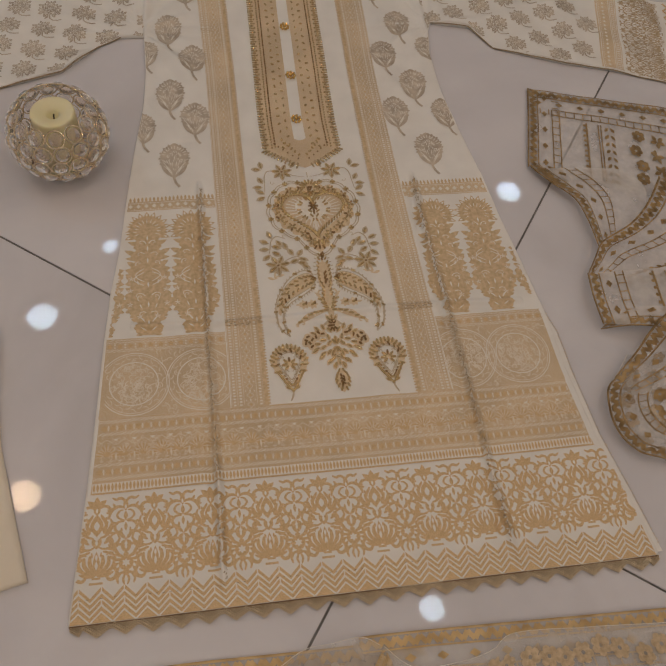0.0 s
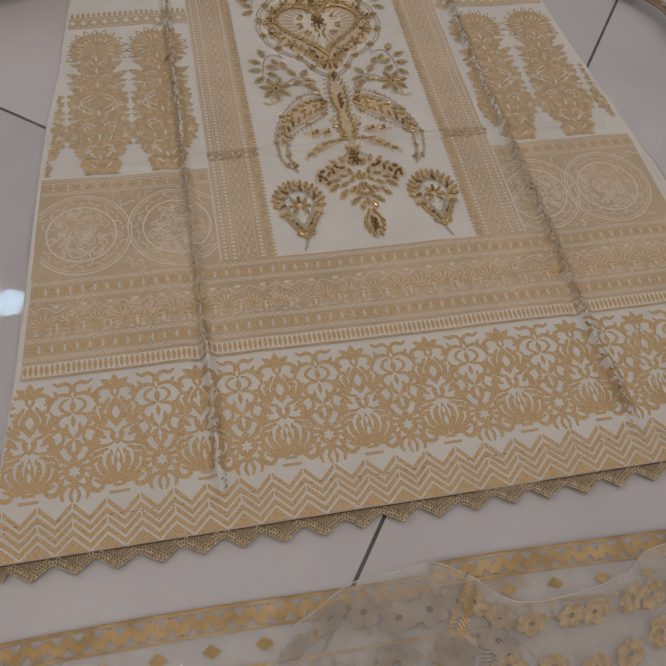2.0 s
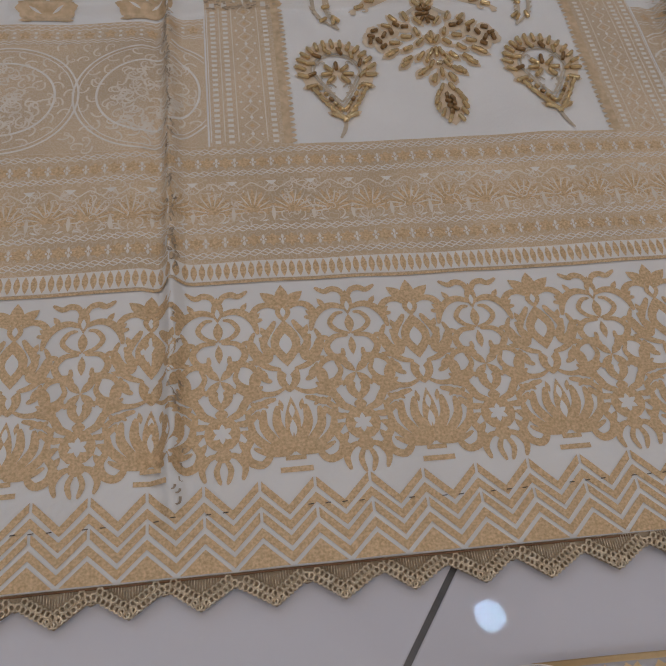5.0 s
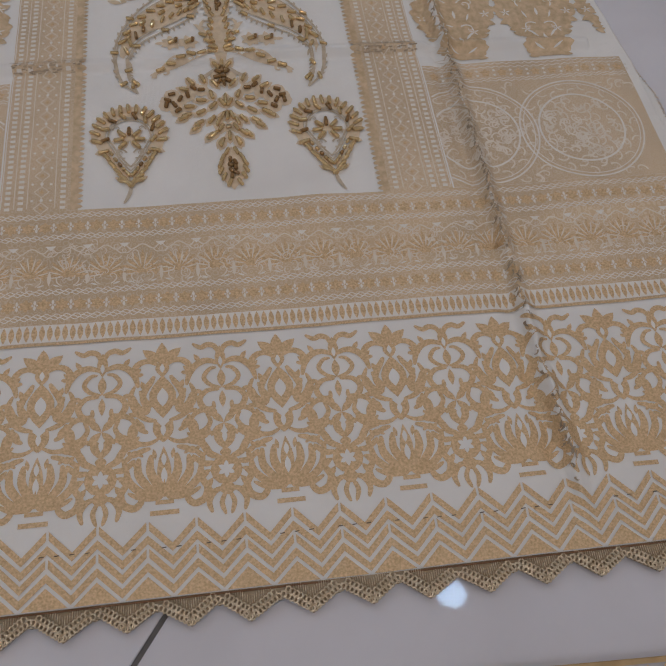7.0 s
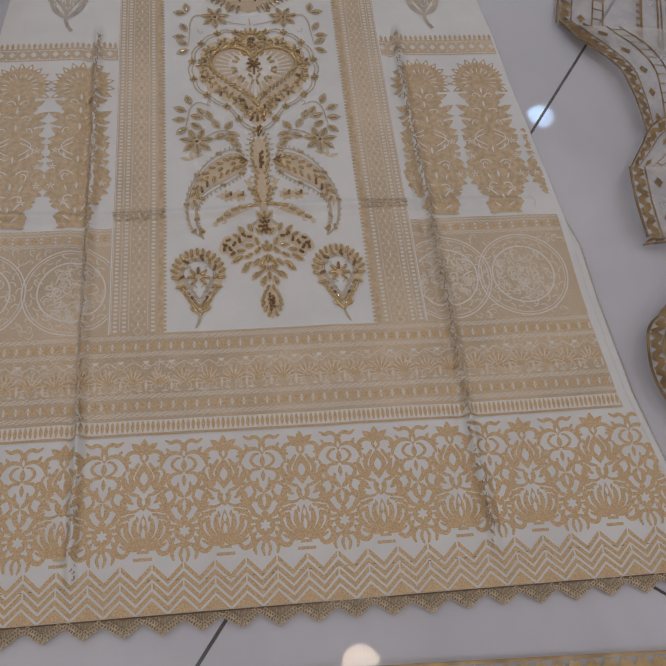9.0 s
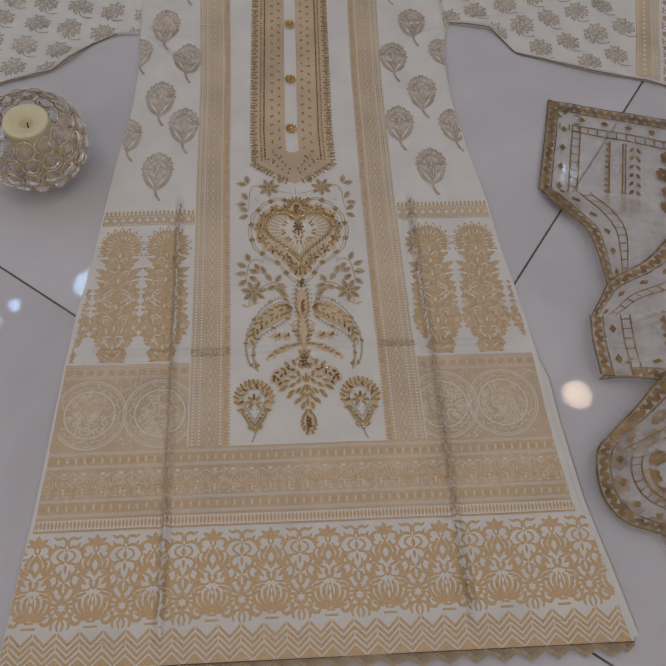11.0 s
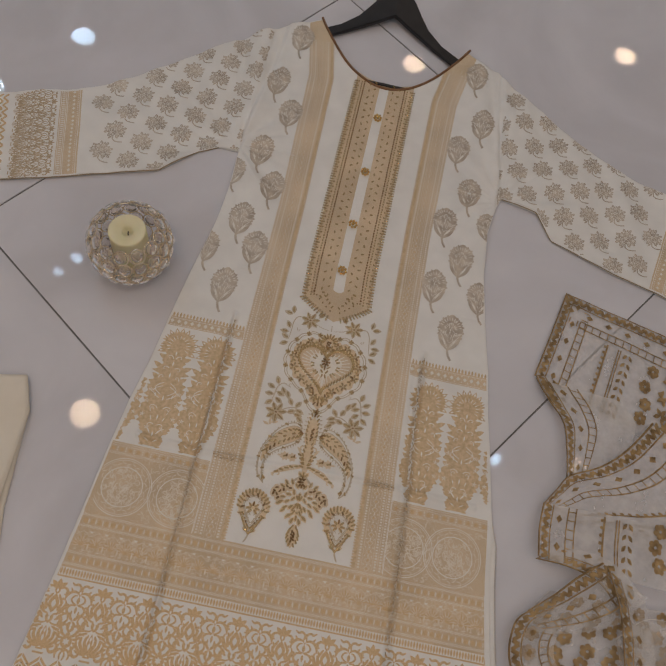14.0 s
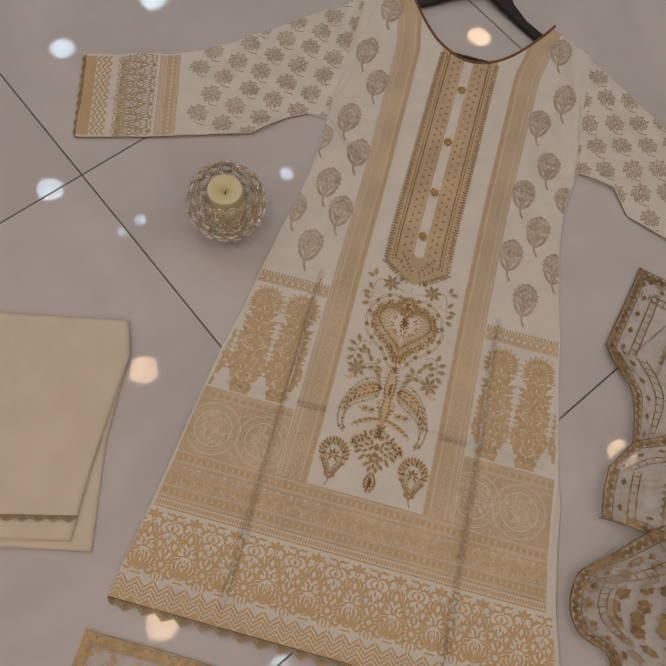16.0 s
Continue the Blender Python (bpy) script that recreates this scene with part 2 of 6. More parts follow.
def tube(points, r, sides=6, closed=False):
    """A round wire along points: verts and faces."""
    pts = [Vector(p) for p in points]
    n, verts, faces = len(pts), [], []
    for i, p in enumerate(pts):
        a = pts[(i - 1) % n] if closed or i else p
        b = pts[(i + 1) % n] if closed or i < n - 1 else p
        d = (b - a).normalized()
        u = d.orthogonal().normalized() if abs(d.z) > 0.95 else d.cross(Vector((0, 0, 1))).normalized()
        v = d.cross(u)
        for k in range(sides):
            w = 2 * math.pi * k / sides
            verts.append(p + r * (math.cos(w) * u + math.sin(w) * v))
    for i in range(n if closed else n - 1):
        j = (i + 1) % n
        for k in range(sides):
            faces.append((i * sides + k, i * sides + (k + 1) % sides, j * sides + (k + 1) % sides, j * sides + k))
    if not closed:
        faces += [tuple(range(sides)), tuple(reversed(range((n - 1) * sides, n * sides)))]
    return verts, faces


def lathe(profile, sides=32):
    verts, faces = [], []
    for r, z in profile:
        for k in range(sides):
            w = 2 * math.pi * k / sides
            verts.append((r * math.cos(w), r * math.sin(w), z))
    for i in range(len(profile) - 1):
        for k in range(sides):
            faces.append((i * sides + k, i * sides + (k + 1) % sides, (i + 1) * sides + (k + 1) % sides, (i + 1) * sides + k))
    return verts, faces


def lerp_table(table, t):
    if t <= table[0][0]:
        return table[0][1]
    for (a, x), (b, y) in zip(table, table[1:]):
        if t <= b:
            w = (t - a) / (b - a)
            return x + (y - x) * w
    return table[-1][1]


def along(points, s):
    """The point at the share s of a polyline's length."""
    lens = [math.dist(a, b) for a, b in zip(points, points[1:])]
    want = s * sum(lens)
    for (a, b), d in zip(zip(points, points[1:]), lens):
        if want <= d or b is points[-1]:
            w = min(max(want / d, 0), 1)
            return (a[0] + (b[0] - a[0]) * w, a[1] + (b[1] - a[1]) * w)
        want -= d


# ---- setting: floor of large tiles laid at an angle, walls, ceiling ----
TILE, JOINT, A0, B0 = 0.815, 0.0027, 0.096, -0.024
TURN = math.atan2(0.809, 0.588)            # one joint direction; the other is square to it
BX, BY = math.cos(TURN), math.sin(TURN)
AX, AY = BY, -BX
SIDE = 4.6
floor = tagged(new("floor"), "polished pale grey marble-look porcelain floor tiles with dark joints", "floor", kind="structure")
me = bm_mesh("grout_bed", box_bm(0, 1.6, -0.0195, 2 * SIDE, 2 * SIDE, 0.036), M_GROUT)
put("grout_bed", me, floor)
bm = box_bm(0, 0, -0.006, TILE - JOINT, TILE - JOINT, 0.012)
top = [e for e in bm.edges if all(v.co.z > -0.001 for v in e.verts)]
bmesh.ops.bevel(bm, geom=top, offset=0.0004, segments=2, affect="EDGES")
ME_TILE = bm_mesh("tile", bm, M_TILE)
for i in range(-7, 8):
    for j in range(-7, 8):
        a, b = A0 + (i + 0.5) * TILE, B0 + (j + 0.5) * TILE
        x, y = a * AX + b * BX, a * AY + b * BY
        if abs(x) < SIDE - 0.1 and abs(y - 1.6) < SIDE - 0.1:
            put("tile", ME_TILE, floor, pose(x, y, 0, 0, 0, math.degrees(TURN)))
for name, x, y, w, d in (("wall_north", 0, 1.6 + SIDE - 0.32, 2 * SIDE, 0.12), ("wall_south", 0, 1.6 - SIDE + 0.32, 2 * SIDE, 0.12),
                         ("wall_east", SIDE - 0.32, 1.6, 0.12, 2 * SIDE - 0.9), ("wall_west", -SIDE + 0.32, 1.6, 0.12, 2 * SIDE - 0.9)):
    put(name, bm_mesh(name, box_bm(x, y, CEILING / 2 + 0.001, w, d, CEILING - 0.002), M_PLASTER), label="plain painted white plaster shop wall", category="wall", kind="structure")
put("ceiling", bm_mesh("ceiling", box_bm(0, 1.6, CEILING + 0.06, 2 * SIDE, 2 * SIDE, 0.1), M_PLASTER), label="flat white plaster ceiling with recessed lamps", category="ceiling", kind="structure")

for x, y, r, c in LAMPS:
    e = root("ceiling_lamp", x, y, CEILING, "round recessed ceiling lamp, %s white, switched on" % ("warm" if c is WARM else "cool"), "ceiling lamp", "recessed ceiling lamps")
    put("rim", mesh_of("rim", *lathe([(r, 0.008), (r, -0.004), (r + 0.006, -0.007), (r + 0.016, -0.004), (r + 0.018, 0.008)], 40), M_TRIMRING), e)
    put("lens", mesh_of("lens", *lathe([(0.0001, 0.005), (r * 0.6, 0.0052), (r, 0.006)], 40), M_GLOW[c]), e)
    li = bpy.data.lights.new("lamp_light", "AREA")
    li.shape, li.size, li.color = "DISK", 2 * r * 0.98, c
    li.energy = RADIANCE * math.pi * math.pi * r * r
    lo = new("lamp_light", li)
    lo.location = (0, 0, -0.001)
    lo.parent = e

# ---- the tunic (kurta), laid flat ----
HEM, SPLIT = -0.222, 0.64
LEFT = [(-0.222, -0.313), (-0.15, -0.305), (-0.08, -0.297), (0.018, -0.288), (0.104, -0.281), (0.17, -0.274), (0.23, -0.264), (0.32, -0.254), (0.39, -0.245), (0.48, -0.231), (0.56, -0.225), (0.64, -0.227)]
RIGHT = [(-0.222, 0.321), (-0.15, 0.307), (-0.075, 0.291), (0.015, 0.281), (0.10, 0.276), (0.125, 0.272), (0.20, 0.263), (0.264, 0.253), (0.33, 0.246), (0.39, 0.236), (0.50, 0.221), (0.58, 0.217), (0.64, 0.227)]
SLEEVE_L = [(-0.227, 0.640), (-0.262, 0.640), (-0.294, 0.622), (-0.347, 0.567), (-0.428, 0.539), (-0.517, 0.506), (-0.632, 0.470)], [(-0.225, 0.925), (-0.311, 0.864), (-0.378, 0.804), (-0.446, 0.742), (-0.507, 0.705), (-0.589, 0.673), (-0.679, 0.643)]
SLEEVE_R = [(0.227, 0.640), (0.235, 0.662), (0.299, 0.649), (0.329, 0.599), (0.441, 0.559), (0.516, 0.541), (0.660, 0.488)], [(0.217, 0.920), (0.284, 0.876), (0.357, 0.823), (0.429, 0.782), (0.490, 0.760), (0.554, 0.740), (0.706, 0.688)]


def mid(y):
    """The tunic's centre line, which runs slightly askew."""
    return lerp_table([(0.0, 0.0), (0.10, -0.003), (0.29, -0.005), (0.45, -0.010), (0.65, -0.007), (0.85, -0.004)], y)


def neck_y(x):
    return 0.845 + 6.3 * (x + 0.003) ** 2


def top_y(x):
    if -0.144 < x < 0.138:
        return neck_y(x)
    return 0.972 + (x + 0.144) * 0.58 if x < 0 else 0.967 - (x - 0.138) * 0.58


def cloth(x, y):
    """Height of the cloth: soft swells, pressed fold lines, puckers near the shoulders."""
    z = 0.0056 + 0.0020 * noise.noise((x * 9, y * 9, 0.3)) + 0.0010 * noise.noise((x * 31, y * 31, 4.0))
    body = -0.25 < x < 0.25
    if y < 0.345:
        wob = 0.004 * noise.noise((0.0, y * 8, 9.0)) + 0.0022 * noise.noise((0.0, y * 55, 2.0))
        fade = min(1, max(0, (0.345 - y) / 0.02)) * min(1, max(0, (y + 0.215) / 0.04))
        for xs in (-0.157 + wob * 0.5, lerp_table([(-0.20, 0.156), (-0.06, 0.153), (0.10, 0.149), (0.25, 0.142)], y) - wob * 0.5):
            d = x - xs
            z += fade * (1 + 0.7 * noise.noise((xs, y * 62, 5.0))) * (0.0062 * math.exp(-(d / (0.0028 if d < 0 else 0.0048)) ** 2) - 0.0022 * math.exp(-((d + 0.0075) / 0.0045) ** 2))
    if body:
        z += 0.0034 * math.exp(-((y - 0.118 - 0.003 * math.sin(x * 14)) / 0.0038) ** 2) - 0.0010 * math.exp(-((y - 0.111 - 0.003 * math.sin(x * 14)) / 0.004) ** 2)
    z += 0.0011 * math.exp(-((y + 0.186 + 0.004 * math.sin(x * 21)) / 0.007) ** 2) * (y < -0.15)
    if y > 0.42 and abs(x) > 0.12:
        # folds that fan out from the armpits over bodice side and sleeve
        side = 1 if x > 0 else -1
        du, dv = abs(x) - 0.232, y - 0.655
        r, a = math.hypot(du, dv), math.atan2(dv, du)
        k = min(1, (abs(x) - 0.12) / 0.05) * math.exp(-r / 0.16)
        z += k * min(1, r / 0.10) * (0.0160 * noise.noise((a * 3.1, r * 4, 2.0 + side)) + 0.0022 * noise.noise((a * 7.5, r * 7, 7.0 + side)) + 0.0025)
        z += 0.0062 * noise.noise((x * 21 + y * 7, y * 13 - x * 5, 3.0)) * min(1, (abs(x) - 0.12) / 0.06) * min(1, (y - 0.42) / 0.1)
        # armhole seam: a soft ridge beside a groove
        d = abs(x) - (0.222 - 0.02 * max(0, y - 0.70) / 0.2)
        if y > 0.64:
            z += 0.0022 * math.exp(-(d / 0.006) ** 2) - 0.0016 * math.exp(-((d - 0.007) / 0.004) ** 2)
    if y > 0.76 and abs(x) > 0.15:
        # puckers over the shoulder seam
        k = min(1, (abs(x) - 0.15) / 0.04) * min(1, (y - 0.76) / 0.06) * math.exp(-max(0, abs(x) - 0.26) / 0.05)
        z += k * (0.0095 * noise.noise((x * 34 + y * 9, y * 7, 6.0)) + 0.004)
    if y > 0.8:
        z += 0.010 * min(1, (y - 0.8) / 0.12) * math.exp(-((abs(x) - 0.13) / 0.09) ** 2)
    return max(z, 0.0022)


def grid_cloth(point, nu, nv, floor_z=0.0008):
    """A sheet of cloth with a hem all round that turns down to the floor."""
    verts, faces = [], []
    for j in range(nv + 1):
        for i in range(nu + 1):
            x, y = point(i / nu, j / nv)
            verts.append((x, y, cloth(x, y)))
    row = nu + 1
    for j in range(nv):
        for i in range(nu):
            faces.append((j * row + i, j * row + i + 1, (j + 1) * row + i + 1, (j + 1) * row + i))
    ring = [i for i in range(nu)] + [j * row + nu for j in range(nv)] + [nv * row + i for i in range(nu, 0, -1)] + [j * row for j in range(nv, 0, -1)]
    k = len(verts)
    cx, cy = sum(v[0] for v in verts) / k, sum(v[1] for v in verts) / k
    for i in ring:
        x, y, _ = verts[i]
        d = math.hypot(x - cx, y - cy) or 1
        verts.append((x - 0.0008 * (x - cx) / d, y - 0.0008 * (y - cy) / d, floor_z))
    for q in range(len(ring)):
        r = (q + 1) % len(ring)
        faces.append((ring[q], k + q, k + r, ring[r]))
    return verts, faces


def lower(s, t):
    y = HEM + (SPLIT - HEM) * t
    a, b = lerp_table(LEFT, y), lerp_table(RIGHT, y)
    return a + (b - a) * s, y


def upper(s, t):
    x = -0.227 + 0.454 * s
    return x - 0.001 * math.sin(t * 3), SPLIT + (top_y(x) - SPLIT) * t


def sleeve(side):
    low, high = SLEEVE_L if side < 0 else SLEEVE_R

    def point(s, t):
        a, b = along(low, s), along(high, s)
        return a[0] + (b[0] - a[0]) * t, a[1] + (b[1] - a[1]) * t
    return point


kurta = root("kurta", 0.0, 0.0, 0.0, "off-white cotton tunic with gold block print and beaded front, lying flat", "tunic")


def whole(s, t):
    """Skirt and bodice in one sheet."""
    return lower(s, t / 0.75) if t <= 0.75 else upper(s, (t - 0.75) / 0.25)


put("body", mesh_of("body", *grid_cloth(whole, 520, 460), M_WHITE), kurta, label="off-white cotton body")
put("sleeve", mesh_of("sleeve", *grid_cloth(sleeve(-1), 200, 130), M_WHITE), kurta, label="spread-out sleeve with printed cuff")
put("sleeve", mesh_of("sleeve", *grid_cloth(sleeve(1), 200, 130), M_WHITE), kurta, label="spread-out sleeve with printed cuff")


# ---- prints: thin ink shapes laid on the cloth ----
def flow(pts, fine=5):
    """A rounded line through the points."""
    m, out = len(pts), []
    for q in range((m - 1) * fine + 1):
        k = min(m - 2, q // fine)
        t = q / fine - k
        p = [pts[min(m - 1, max(0, k + d))] for d in (-1, 0, 1, 2)]
        out.append(tuple(0.5 * (2 * p[1][e] + (p[2][e] - p[0][e]) * t + (2 * p[0][e] - 5 * p[1][e] + 4 * p[2][e] - p[3][e]) * t * t + (3 * p[1][e] - p[0][e] - 3 * p[2][e] + p[3][e]) * t ** 3) for e in (0, 1)))
    return out


class Ink:
    """Collects flat shapes, laid over a surface of height `over` by `lift` metres."""

    def __init__(self, lift=0.00035, over=cloth, warp=None, place=None):
        self.v, self.f, self.k, self.lift, self.over, self.warp, self.place = [], [], 0, lift, over, warp, place

    def add(self, pts, faces):
        n = len(self.v)
        z = self.lift + (self.k % 16) * 0.000006
        self.k += 1
        for x, y in pts:
            if self.place:
                px, py, pz = self.place(x, y)
                self.v.append((px, py, pz + z))
                continue
            if self.warp:
                x, y = self.warp(x, y)
            self.v.append((x, y, self.over(x, y) + z))
        self.f += [tuple(i + n for i in q) for q in faces]

    def fan(self, rim):
        cx, cy = sum(p[0] for p in rim) / len(rim), sum(p[1] for p in rim) / len(rim)
        n = len(rim)
        rings = 1 + int(max(math.hypot(p[0] - cx, p[1] - cy) for p in rim) / 0.0045) if n > 16 else 1
        pts, faces = [(cx, cy)], [(0, i + 1, (i + 1) % n + 1) for i in range(n)]
        for r in range(1, rings + 1):
            pts += [(cx + (p[0] - cx) * r / rings, cy + (p[1] - cy) * r / rings) for p in rim]
            if r > 1:
                a, b = 1 + (r - 2) * n, 1 + (r - 1) * n
                faces += [(a + i, b + i, b + (i + 1) % n, a + (i + 1) % n) for i in range(n)]
        self.add(pts, faces)

    def leaf(self, x, y, ang, length, width, n=6, point=1.0):
        """A leaf from its foot at (x, y) towards ang (degrees)."""
        c, s = math.cos(radians(ang)), math.sin(radians(ang))
        rim = []
        for i in range(2 * n):
            t = i / n if i <= n else 2 - i / n
            w = width / 2 * math.sin(math.pi * t ** point) * (1 if i <= n else -1)
            rim.append((x + c * t * length - s * w, y + s * t * length + c * w))
        self.fan(rim)

    def disc(self, x, y, r, n=10, ry=None):
        ry = ry or r
        self.fan([(x + r * math.cos(2 * math.pi * i / n), y + ry * math.sin(2 * math.pi * i / n)) for i in range(n)])

    def diamond(self, x, y, w, h):
        self.fan([(x + w / 2, y), (x, y + h / 2), (x - w / 2, y), (x, y - h / 2)])

    def stroke(self, pts, w, closed=False, taper=False):
        n, vs = len(pts), []
        for i, (x, y) in enumerate(pts):
            a = pts[(i - 1) % n] if closed or i else pts[i]
            b = pts[(i + 1) % n] if closed or i < n - 1 else pts[i]
            d = math.hypot(b[0] - a[0], b[1] - a[1]) or 1e-9
            h = w / 2 * ((1 - 0.75 * i / n) if taper else 1)
            nx, ny = -(b[1] - a[1]) / d * h, (b[0] - a[0]) / d * h
            vs += [(x + nx, y + ny), (x - nx, y - ny)]
        fs = [(2 * i, 2 * i + 1, (2 * i + 3) % (2 * n), (2 * i + 2) % (2 * n)) for i in range(n if closed else n - 1)]
        self.add(vs, fs)

    def brush(self, pts, w, fine=4):
        """A rounded stroke, full in the middle and narrow at both ends."""
        line, vs = flow(pts, fine), []
        n = len(line)
        for i, (x, y) in enumerate(line):
            a, b = line[max(0, i - 1)], line[min(n - 1, i + 1)]
            d = math.hypot(b[0] - a[0], b[1] - a[1]) or 1e-9
            h = w / 2 * (0.30 + 0.70 * math.sin(math.pi * i / (n - 1)) ** 0.6)
            nx, ny = -(b[1] - a[1]) / d * h, (b[0] - a[0]) / d * h
            vs += [(x + nx, y + ny), (x - nx, y - ny)]
        self.add(vs, [(2 * i, 2 * i + 1, 2 * i + 3, 2 * i + 2) for i in range(n - 1)])

    def ring(self, x, y, r, w, n=40, ry=None):
        ry = ry or r
        self.stroke([(x + r * math.cos(2 * math.pi * i / n), y + ry * math.sin(2 * math.pi * i / n)) for i in range(n)], w, True)

    def curl(self, x, y, ang, size, w, turn=1, coil=1.6, n=16):
        """A scroll that starts at (x, y) towards ang and winds up to one side."""
        pts, px, py, a = [], x, y, radians(ang)
        for i in range(n + 1):
            pts.append((px, py))
            t = i / n
            step = size * 1.9 / n * (1 - 0.72 * t)
            px, py = px + step * math.cos(a), py + step * math.sin(a)
            a += turn * coil * 2 * math.pi / n * (0.35 + 0.9 * t)
        self.stroke(pts, w, taper=True)

    def rect(self, x0, y0, x1, y1, step=0.006):
        nx, ny = max(1, round(abs(x1 - x0) / step)), max(1, round(abs(y1 - y0) / step))
        pts = [(x0 + (x1 - x0) * i / nx, y0 + (y1 - y0) * j / ny) for j in range(ny + 1) for i in range(nx + 1)]
        self.add(pts, [(j * (nx + 1) + i, j * (nx + 1) + i + 1, (j + 1) * (nx + 1) + i + 1, (j + 1) * (nx + 1) + i) for j in range(ny) for i in range(nx)])

    def patch(self, point, nu, nv):
        pts = [point(i / nu, j / nv) for j in range(nv + 1) for i in range(nu + 1)]
        self.add(pts, [(j * (nu + 1) + i, j * (nu + 1) + i + 1, (j + 1) * (nu + 1) + i + 1, (j + 1) * (nu + 1) + i) for j in range(nv) for i in range(nu)])

    def out(self, name, mat, parent, label="", kind=""):
        return put(name, mesh_of(name, self.v, self.f, mat, False), parent, label=label, kind=kind)


def strip_x(side, inner, y):
    """The two upright bands: their inner and outer edge at the height y."""
    w = max(0.0, y - 0.55)
    if side < 0:
        return (-0.092 - 0.0035 * min(1, max(0, y - 0.1) / 0.3) - 0.016 * w - 0.17 * max(0, y - 0.84)) if inner else (-0.136 - 0.0005 * (y > 0.3) - 0.028 * w - 0.16 * max(0, y - 0.84))
    return (0.0875 - 0.006 * min(1, max(0, y) / 0.35) + 0.020 * w + 0.17 * max(0, y - 0.84)) if inner else (0.131 - 0.008 * min(1, max(0, y) / 0.35) + 0.032 * w + 0.16 * max(0, y - 0.84))


def inside(x, y, m=0.0):
    return lerp_table(LEFT, y) + m < x < lerp_table(RIGHT, y) - m


def within(poly, x, y):
    odd = False
    for (x0, y0), (x1, y1) in zip(poly, poly[1:] + poly[:1]):
        if (y0 > y) != (y1 > y) and x < x0 + (y - y0) * (x1 - x0) / (y1 - y0):
            odd = not odd
    return odd


BODY = [(x, y) for y, x in LEFT] + [(-0.215, 0.92), (-0.144, 0.970), (0.138, 0.965), (0.210, 0.915)] + [(x, y) for y, x in reversed(RIGHT)]


def trim(ink, poly):
    """Cuts away the shapes' faces that would lie outside the cloth."""
    keep = [within(poly, v[0], v[1]) for v in ink.v]
    ink.f = [f for f in ink.f if all(keep[i] for i in f)]


GROUND, FINE, GOLD, PALE = Ink(0.00025), Ink(0.00022), Ink(0.0004), Ink(0.0005)
TEETH, FAINT, CREASE_SHADE = Ink(0.00035), Ink(0.00045), Ink(0.0011)

# upright bands with saw-tooth edges, dotted columns and a chain of small flowers
for side in (-1, 1):
    y_end = 0.972 if side < 0 else 0.966

    def band(s, t, side=side, y_end=y_end):
        y = -0.001 + y_end * t
        a, b = strip_x(side, True, y), strip_x(side, False, y)
        x = a + (b - a) * s
        lim = top_y(x) - 0.002
        return x, min(y, lim)
    FINE.patch(band, 12, 480)
    n = 240
    for i in range(n):
        y = 0.002 + (y_end - 0.03) * i / n
        a, b = strip_x(side, True, y), strip_x(side, False, y)
        out = 1 if side > 0 else -1
        wide = abs(b - a)
        if y > top_y(a) - 0.004:
            continue
        TEETH.leaf(a + out * 0.002, y, 180 if out > 0 else 0, 0.0048, 0.0030, 4)
        TEETH.rect(a + out * 0.0005, y - 0.0021, a + out * 0.0045, y + 0.0021)
        # ladders of pale dashes on both sides of a chain of small open lozenges
        for k in (0.20, 0.735, 0.90):
            PALE.rect(a + out * (wide * k - 0.0015), y - 0.0010, a + out * (wide * k + 0.0015), y + 0.0010)
        if i % 3 == 0:
            m = a + out * wide * 0.475
            for q in (-1, 1):
                FAINT.stroke([(m - 0.0042, y), (m, y + q * 0.0040), (m + 0.0042, y)], 0.0007)
                PALE.disc(m + q * 0.0052, y + 0.0055, 0.0009, 6)
            PALE.diamond(m, y + 0.0058, 0.0022, 0.0036)
            GOLD.diamond(m, y, 0.0030, 0.0034)
    for k, ink in ((0.30, FAINT), (0.65, FAINT), (0.815, FAINT), (0.98, PALE)):
        pts = []
        for i in range(121):
            y = 0.002 + (y_end - 0.05) * i / 120
            a, b = strip_x(side, True, y), strip_x(side, False, y)
            pts.append((a + (b - a) * k, y))
        ink.stroke(pts, 0.0006)

# wide band round the skirt below the white panel, with its rows of figures
def ground_rows(y0, y1):
    def point(s, t):
        y = y0 + (y1 - y0) * t
        a, b = lerp_table(LEFT, y) + 0.004, lerp_table(RIGHT, y) - 0.008
        return a + (b - a) * s, y
    return point


GROUND.patch(ground_rows(-0.0885, -0.0005), 360, 26)
for y0, num in ((-0.0045, 3), (-0.0195, 3), (-0.0560, 3), (-0.0715, 3)):
    a, b = lerp_table(LEFT, y0) + 0.004, lerp_table(RIGHT, y0) - 0.008
    n = 520
    for q in range(num):                                # plaited pale lines
        PALE.stroke([(a + (b - a) * i / n, y0 - 0.0012 * (q - 1) + 0.0007 * math.sin(i * 1.35 + 2.1 * q)) for i in range(n + 1)], 0.00052)
for y in (-0.0125, -0.0640):
    a, b = lerp_table(LEFT, y) + 0.006, lerp_table(RIGHT, y) - 0.010
    n = round((b - a) / 0.0094)
    for i in range(n):
        x = a + (b - a) * (i + 0.5) / n
        for k in range(6):
            GOLD.leaf(x, y, 90 + 60 * k, 0.0040, 0.0028, 4)
        xx = x + 0.0047
        for q in (-1, 1):
            PALE.leaf(xx, y, 90 * q, 0.0033, 0.0015, 4)
        PALE.disc(xx - 0.0012, y, 0.0006, 5), PALE.disc(xx + 0.0012, y, 0.0006, 5)
